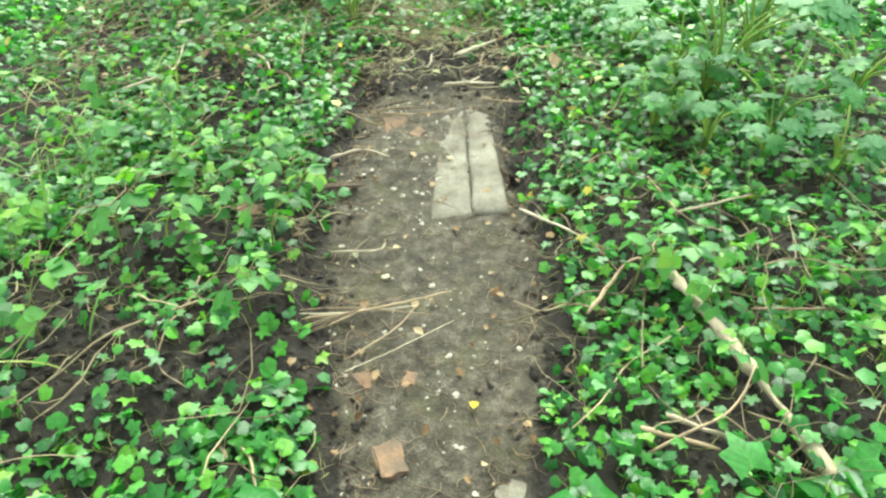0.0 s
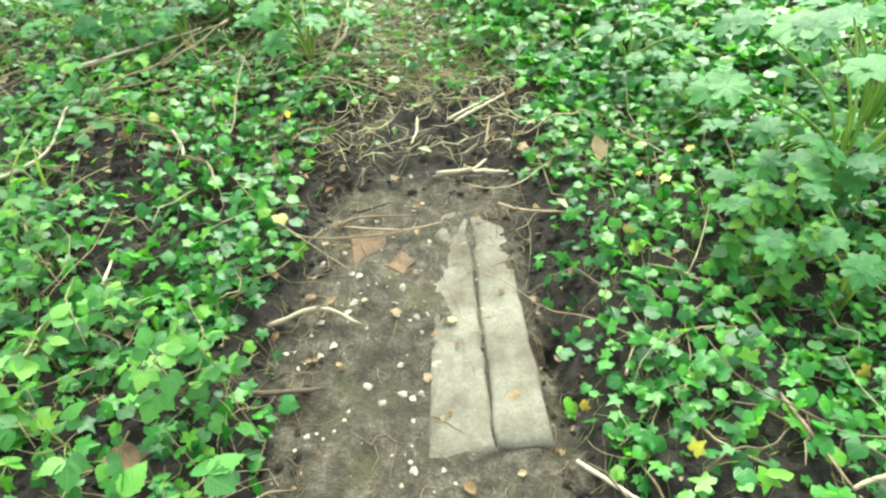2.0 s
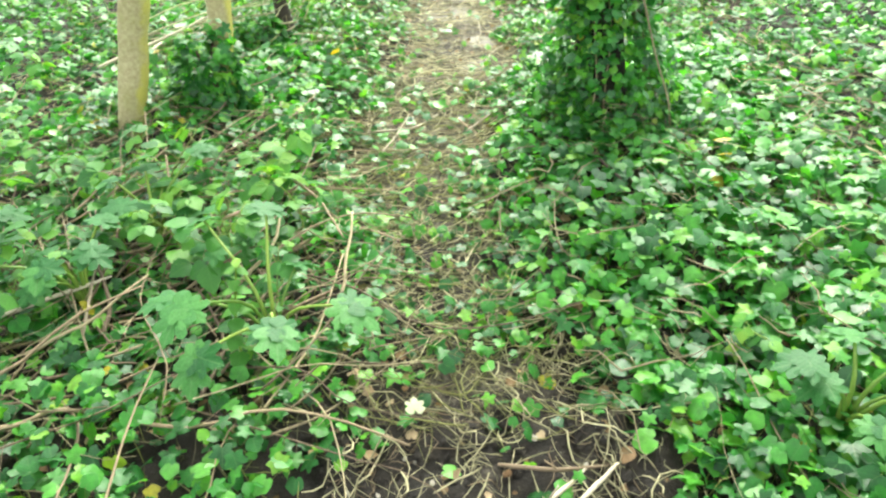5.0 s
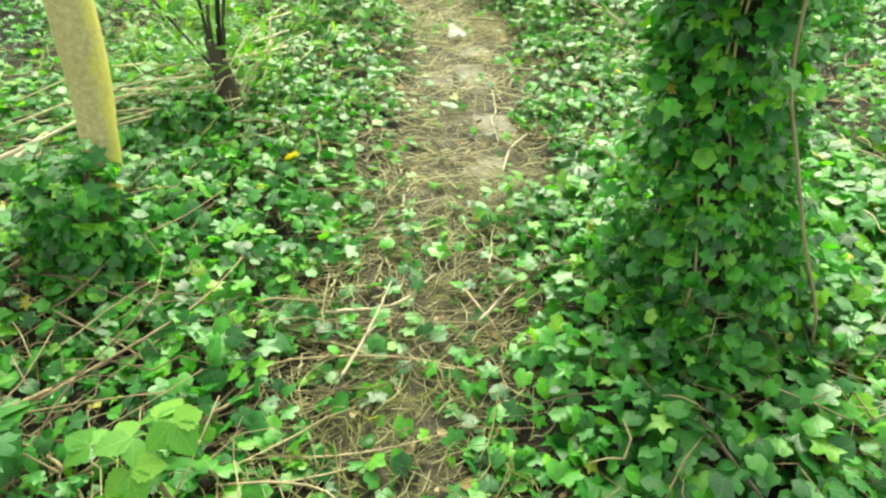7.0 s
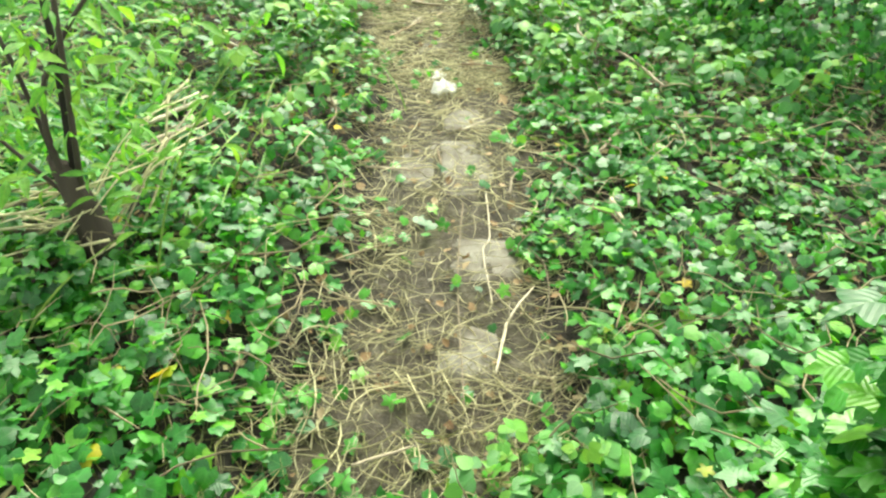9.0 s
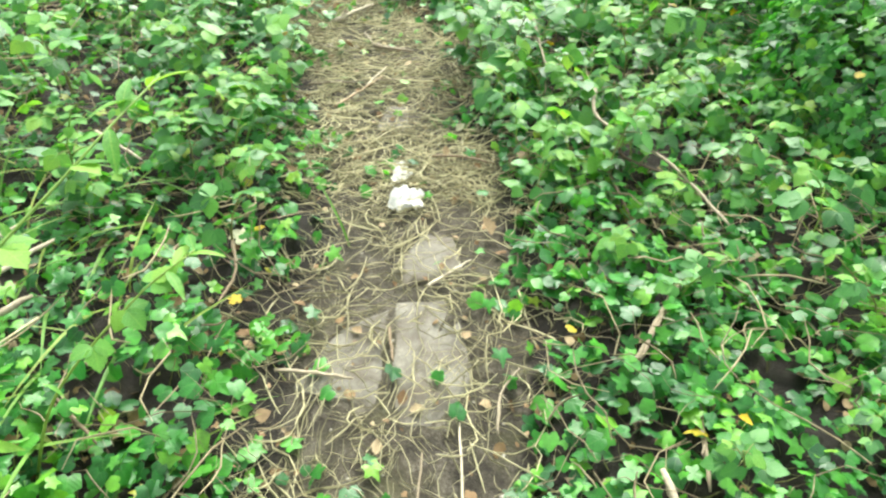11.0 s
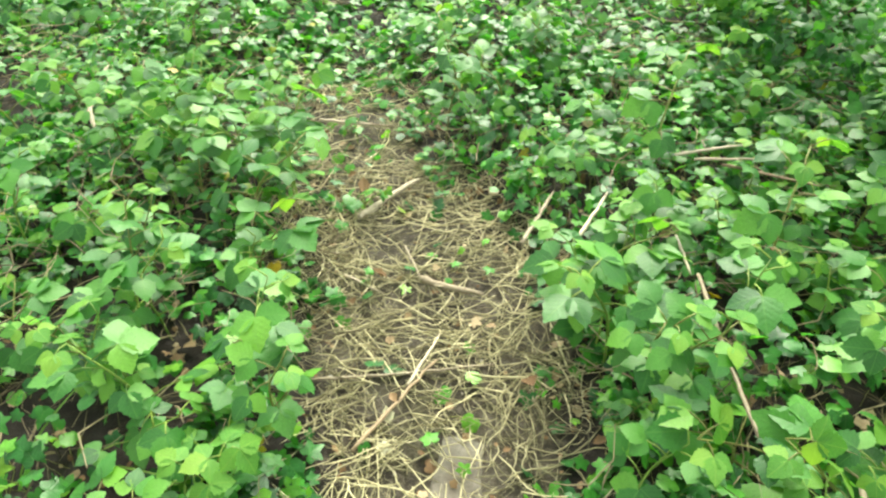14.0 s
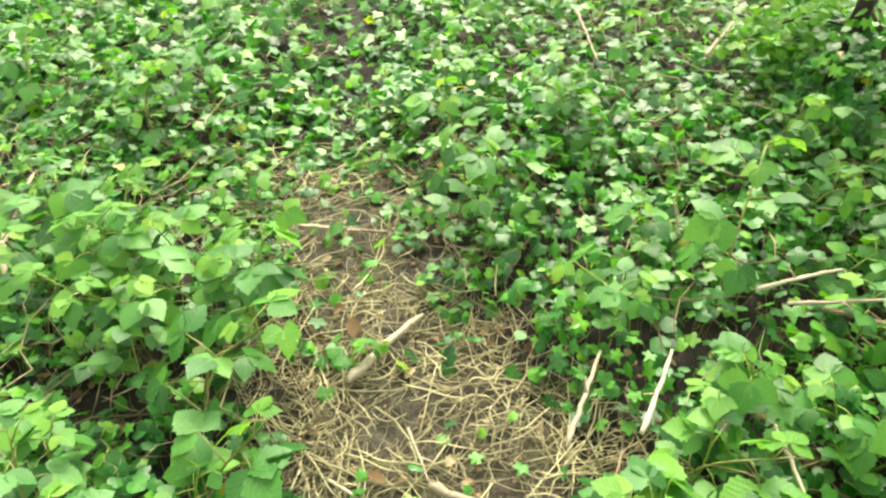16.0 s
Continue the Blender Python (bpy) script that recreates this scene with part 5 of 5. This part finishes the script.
twig('t', 0.008, (-0.63, 5.59, 0.13), (-0.55, 5.67, 0.13), (-0.55, 5.80, 0.13))
twig('t', 0.012, (-1.15, 5.60, 0.15), (-1.06, 5.68, 0.15))
twig('p', 0.016, (-1.80, 6.81, 0.20), (-1.78, 7.18, 0.20))
twig('t', 0.007, (-0.94, 6.38, 0.14), (-0.89, 6.67, 0.14))
twig('d', 0.008, (0.66, 5.54, 0.20), (0.73, 5.31, 0.20))
twig('t', 0.013, (-0.83, 5.08, 0.20), (-0.66, 5.23, 0.20), (-0.59, 5.31, 0.20))
twig('t', 0.012, (-1.35, 5.14, 0.18), (-1.24, 5.36, 0.18), (-1.14, 5.44, 0.18))
twig('t', 0.014, (-0.68, 4.73, 0.12), (-0.62, 4.91, 0.12))
twig('t', 0.008, (-0.68, 5.40, 0.22), (-0.49, 5.18, 0.22), (-0.36, 4.91, 0.22))
twig('p', 0.009, (-1.05, 6.18, 0.10), (-0.95, 6.26, 0.10), (-0.57, 6.38, 0.10))
twig('p', 0.008, (-0.92, 6.32, 0.14), (-0.92, 6.56, 0.14), (-0.89, 6.65, 0.14))
twig('p', 0.004, (0.22, 8.00, 0.03), (0.19, 7.52, 0.03), (0.20, 6.96, 0.03))
twig('p', 0.007, (0.30, 7.08, 0.04), (0.36, 7.32, 0.04), (0.46, 7.48, 0.04))
twig('p', 0.006, (-0.10, 6.74, 0.08), (0.06, 6.80, 0.08))
twig('p', 0.009, (-0.21, 8.26, 0.04), (-0.09, 8.25, 0.04), (0.02, 8.23, 0.04))
twig('t', 0.007, (0.11, 8.44, 0.03), (0.13, 8.30, 0.03))
twig('p', 0.007, (0.23, 8.61, 0.04), (0.38, 8.74, 0.04))
twig('p', 0.009, (0.78, 8.17, 0.16), (1.02, 8.53, 0.16))
twig('p', 0.009, (0.95, 9.64, 0.25), (0.91, 9.35, 0.25), (1.10, 9.05, 0.25), (1.20, 8.68, 0.25))
twig('p', 0.009, (0.95, 8.09, 0.13), (0.90, 7.84, 0.13))
twig('t', 0.007, (-0.43, 8.74, 0.16), (-0.37, 8.55, 0.16), (-0.39, 8.41, 0.16))
twig('t', 0.009, (-0.62, 8.52, 0.16), (-0.57, 8.73, 0.16))
twig('t', 0.008, (-0.78, 8.13, 0.14), (-0.57, 7.96, 0.14))
twig('p', 0.006, (0.42, 8.04, 0.05), (0.44, 8.17, 0.05), (0.50, 8.26, 0.05))
twig('p', 0.014, (-1.17, 8.33, 0.20), (-0.96, 8.65, 0.20))
twig('p', 0.017, (-1.12, 8.21, 0.18), (-0.93, 8.42, 0.18))
twig('p', 0.010, (-1.18, 8.62, 0.20), (-1.10, 8.73, 0.20))
twig('p', 0.012, (0.80, 7.89, 0.14), (0.82, 7.72, 0.14), (0.85, 7.63, 0.14))
twig('p', 0.0045, (0.32, 8.09, 0.03), (0.32, 7.78, 0.03), (0.29, 7.68, 0.03), (0.31, 7.39, 0.03))
twig('p', 0.008, (0.81, 8.20, 0.17), (1.03, 8.53, 0.17))
twig('t', 0.008, (0.24, 9.36, 0.06), (0.37, 9.36, 0.06), (0.50, 9.31, 0.06))
twig('p', 0.008, (-1.09, 9.31, 0.20), (-0.84, 9.11, 0.20))
twig('p', 0.008, (0.75, 10.26, 0.30), (0.74, 9.95, 0.30), (0.74, 9.72, 0.30))
twig('t', 0.008, (1.03, 9.37, 0.20), (0.97, 9.17, 0.20), (1.09, 9.05, 0.20), (1.18, 8.97, 0.20))
twig('t', 0.008, (0.91, 9.23, 0.15), (0.94, 8.87, 0.15))
twig('t', 0.010, (-0.53, 8.86, 0.10), (-0.40, 8.92, 0.10))
twig('t', 0.009, (-0.22, 9.81, 0.04), (-0.01, 10.13, 0.04))
twig('p', 0.018, (-0.34, 10.81, 0.05), (-0.24, 10.95, 0.05), (-0.13, 11.08, 0.05))
twig('p', 0.017, (-0.08, 10.48, 0.05), (0.01, 10.44, 0.05), (0.13, 10.41, 0.05))
twig('p', 0.006, (-0.15, 10.65, 0.05), (-0.08, 10.48, 0.05))
twig('p', 0.007, (-0.09, 10.03, 0.04), (-0.00, 10.24, 0.04))
twig('p', 0.010, (-0.55, 11.54, 0.06), (-0.27, 11.50, 0.06))
twig('p', 0.008, (0.90, 10.88, 0.30), (1.20, 10.89, 0.30))
twig('t', 0.008, (1.00, 10.88, 0.28), (1.31, 10.75, 0.28))
twig('p', 0.010, (-1.45, 11.06, 0.30), (-1.59, 11.57, 0.30))
twig('p', 0.006, (-0.38, 10.04, 0.04), (-0.13, 10.07, 0.04), (0.17, 10.12, 0.04))
twig('p', 0.006, (-0.35, 10.50, 0.04), (-0.20, 10.41, 0.04))
twig('p', 0.010, (-0.63, 11.55, 0.06), (-0.38, 11.51, 0.06))
twig('p', 0.010, (0.45, 10.54, 0.20), (0.52, 10.67, 0.20), (0.59, 10.80, 0.20))
twig('p', 0.009, (0.26, 10.50, 0.20), (0.39, 10.80, 0.20))
twig('p', 0.008, (0.78, 10.56, 0.20), (0.78, 10.37, 0.20))
twig('p', 0.009, (0.87, 10.99, 0.25), (1.15, 11.07, 0.25))
twig('p', 0.009, (-1.39, 11.02, 0.30), (-1.52, 11.27, 0.30), (-1.59, 11.60, 0.30))
twig('p', 0.012, (1.04, 12.24, 0.40), (1.28, 12.60, 0.40))
twig('p', 0.009, (0.60, 12.92, 0.35), (0.61, 12.32, 0.35))

twig('p', 0.012, (-1.85, 6.45, 0.30), (-1.50, 6.68, 0.40), (-1.30, 6.85, 0.46))


# a loose bundle of broken twigs at the path's edge
for k in range(9):
    ty = 1.5 + .03 * k + prng.uniform(-.03, .03)
    fx, fy = -.35 - .05 * k + prng.uniform(-.12, .08), 1.36 + .035 * k + prng.uniform(-.05, .05)
    ex, ey = prng.uniform(-.22, .08), 1.62 + prng.uniform(-.06, .14)
    twig("t" if k % 4 else "p", prng.uniform(.002, .0042), (fx, fy, .06), ((fx + ex) / 2 + prng.uniform(-.04, .04), (fy + ey) / 2 + prng.uniform(-.03, .05), .055), (ex, ey, .035))


def rotten_log():
    r = random.Random(8)
    P = curve_points([(.8, 1.7, .13), (.86, 1.48, .13), (.92, 1.22, .13), (.98, .93, .12), (1.05, .58, .11)], 26)
    bm = tube(P, [.019 + .006 * math.sin(k * .7) + r.uniform(-.005, .005) for k in range(27)], 10)
    for v in bm.verts:
        v.co.z += .012 * noise.noise(v.co * 30)
    c = Vector((.93, 1.2, .1))
    bmesh.ops.translate(bm, verts=bm.verts, vec=-c)
    root = part("rotten_branch", bm, M_ROTTEN, None)
    root.location = c
    for k in range(5):
        a = P[5 + 4 * k] - c
        part("splinter", tube([a, a + Vector((r.uniform(-.03, .03), -.07, .03))], [.006, .002], 5), M_ROTTEN, root)
    tagged(root, "pale rotten branch with splintered bark on dark soil", "branch")


rotten_log()


def brick_bit(x, y, z, sx, sy, sz, turn, seed):
    r = random.Random(seed)
    bm = bmesh.new()
    bmesh.ops.create_cube(bm, size=1)
    bmesh.ops.subdivide_edges(bm, edges=bm.edges, cuts=2, use_grid_fill=True)
    for v in bm.verts:
        k = noise.noise(v.co * 2.3 + Vector((seed * 3.1, 0, 0)))
        v.co = Vector((v.co.x * sx, v.co.y * sy, v.co.z * sz)) * (1 + .3 * k)
    bmesh.ops.bevel(bm, geom=[e for e in bm.edges if e.calc_face_angle(0) > .6], offset=min(sx, sy, sz) * .12, segments=1, affect="EDGES")
    me = bpy.data.meshes.new("brick_fragment")
    bm.to_mesh(me)
    bm.free()
    ob = link_mesh("brick_fragment", me, M_BRICK)
    ob.matrix_basis = pose(x, y, z, r.uniform(-6, 6), r.uniform(-6, 6), turn)
    tagged(ob, "broken orange brick fragment half sunk in the soil", "brick", "brick fragments")


brick_bit(-.2, 1.04, -.002, .085, .12, .03, 15, 1)
brick_bit(-.27, 1.37, -.01, .12, .09, .03, 40, 2)
brick_bit(-.14, 1.345, -.006, .06, .05, .03, 70, 3)
brick_bit(-1.05, 1.35, .09, .1, .07, .06, 20, 4)
brick_bit(-.83, 2.28, .07, .14, .1, .06, 60, 5)
brick_bit(-.22, 3.12, -.011, .14, .16, .03, 10, 6)
brick_bit(-.1, 3.02, -.01, .08, .08, .03, 50, 7)


def crumpled_paper(x, y, size, seed, label):
    n = 18
    bm = bmesh.new()
    bmesh.ops.create_grid(bm, x_segments=n, y_segments=n, size=.5)
    for v in bm.verts:
        p = v.co * 3.2 + Vector((seed * 7.7, 0, 0))
        a = math.atan2(v.co.y, v.co.x)
        k = .7 + .6 * noise.noise(Vector((math.cos(a) * 1.4, math.sin(a) * 1.4, seed)))
        fold = abs(noise.noise(p * .9)) + .45 * abs(noise.noise(p * 1.8))
        v.co = Vector((v.co.x * k + .07 * noise.noise(p + Vector((9, 0, 0))), v.co.y * k + .07 * noise.noise(p + Vector((0, 9, 0))), .4 * fold + .1 * (1 - 2 * v.co.length)))
    bmesh.ops.scale(bm, vec=(size, size, size), verts=bm.verts)
    low = min(v.co.z for v in bm.verts)
    bmesh.ops.translate(bm, verts=bm.verts, vec=(0, 0, -low))
    bmesh.ops.solidify(bm, geom=bm.faces[:], thickness=.0015)
    me = bpy.data.meshes.new("crumpled_tissue")
    bm.to_mesh(me)
    bm.free()
    ob = link_mesh("crumpled_tissue", me, M_PAPER)
    ob.location = (x, y, float(ground_z(x, y)) + .008)
    tagged(ob, label, "paper", "discarded tissues")


crumpled_paper(.15, 9.1, .18, 1, "crumpled white paper tissue dropped on the straw")
crumpled_paper(.11, 9.26, .1, 2, "small torn piece of white tissue on straw")
crumpled_paper(.11, 9.36, .09, 3, "small torn piece of white tissue on straw")

DEAD_MESH = [tri_mesh("dead_leaf", *leaf_cluster([(0, 0, 0, 1, 0, 0, 0)], b)) for b in (oval_leaf([.02, .4, .62, .7, .62, .45, .25, 0], .1, -.8, .5, -.35), LOBED[0])]
KIND_OF = {"d": (M_DEAD, "curled dry brown leaf lying on the ground"), "y": (M_YELLOW, "fallen bright yellow leaf"), "w": (M_PALE, "pale upturned leaf lying on the ground")}


def fallen_leaf(kind, x, y, z, size, turn, tilt=8):
    material, label = KIND_OF[kind]
    me = DEAD_MESH[int(abs(x * 37 + y * 11)) % 2].copy()
    me.materials.append(material)
    ob = new("fallen_leaf", me)
    ob.matrix_basis = pose(x, y, max(z, float(ground_z(x, y)) + .01), 0, 0, turn) @ pose(0, 0, 0, tilt, tilt * .6, 0) @ Matrix.Scale(size, 4)
    tagged(ob, label, "leaf", "fallen leaves")


for kind, x, y, z, s, turn, tilt in (("d", .46, 8.86, .05, .075, 40, 20), ("d", .46, 8.92, .05, .06, 130, 10), ("w", -.4, 8.78, .1, .09, 60, 12), ("d", .67, 3.29, .2, .1, 10, 20),
                                     ("d", 1.05, 10.35, .25, .09, 80, 25), ("d", .26, 10.07, .04, .07, 200, 15), ("w", -.13, 9.91, .02, .05, 20, 5), ("w", -.13, 9.84, .02, .05, 120, 10),
                                     ("w", .35, 9.61, .03, .05, 300, 25), ("y", .07, 1.23, .012, .045, 170, 5), ("w", -.36, 1.98, .01, .04, 20, 3), ("w", -.24, 1.86, .01, .035, 200, 3),
                                     ("w", .05, 3.66, .02, .06, 90, 4), ("w", -.1, 4.25, .08, .06, 10, 15), ("d", -.3, 9.2, .03, .06, 60, 20), ("d", .3, 9.4, .03, .05, 10, 20),
                                     ("d", -.2, 10.5, .03, .06, 100, 20), ("d", .1, 10.3, .03, .05, 240, 20), ("d", -.35, 11.0, .03, .07, 10, 15), ("y", -.35, 8.45, .13, .045, 30, 10),
                                     ("y", 1.05, 8.0, .16, .045, 80, 10), ("y", -.55, 3.75, .2, .04, 10, 8), ("w", .5, 3.05, .18, .05, 60, 10), ("d", .62, 9.3, .1, .06, 20, 10)):
    fallen_leaf(kind, x, y, z, s, turn, tilt)
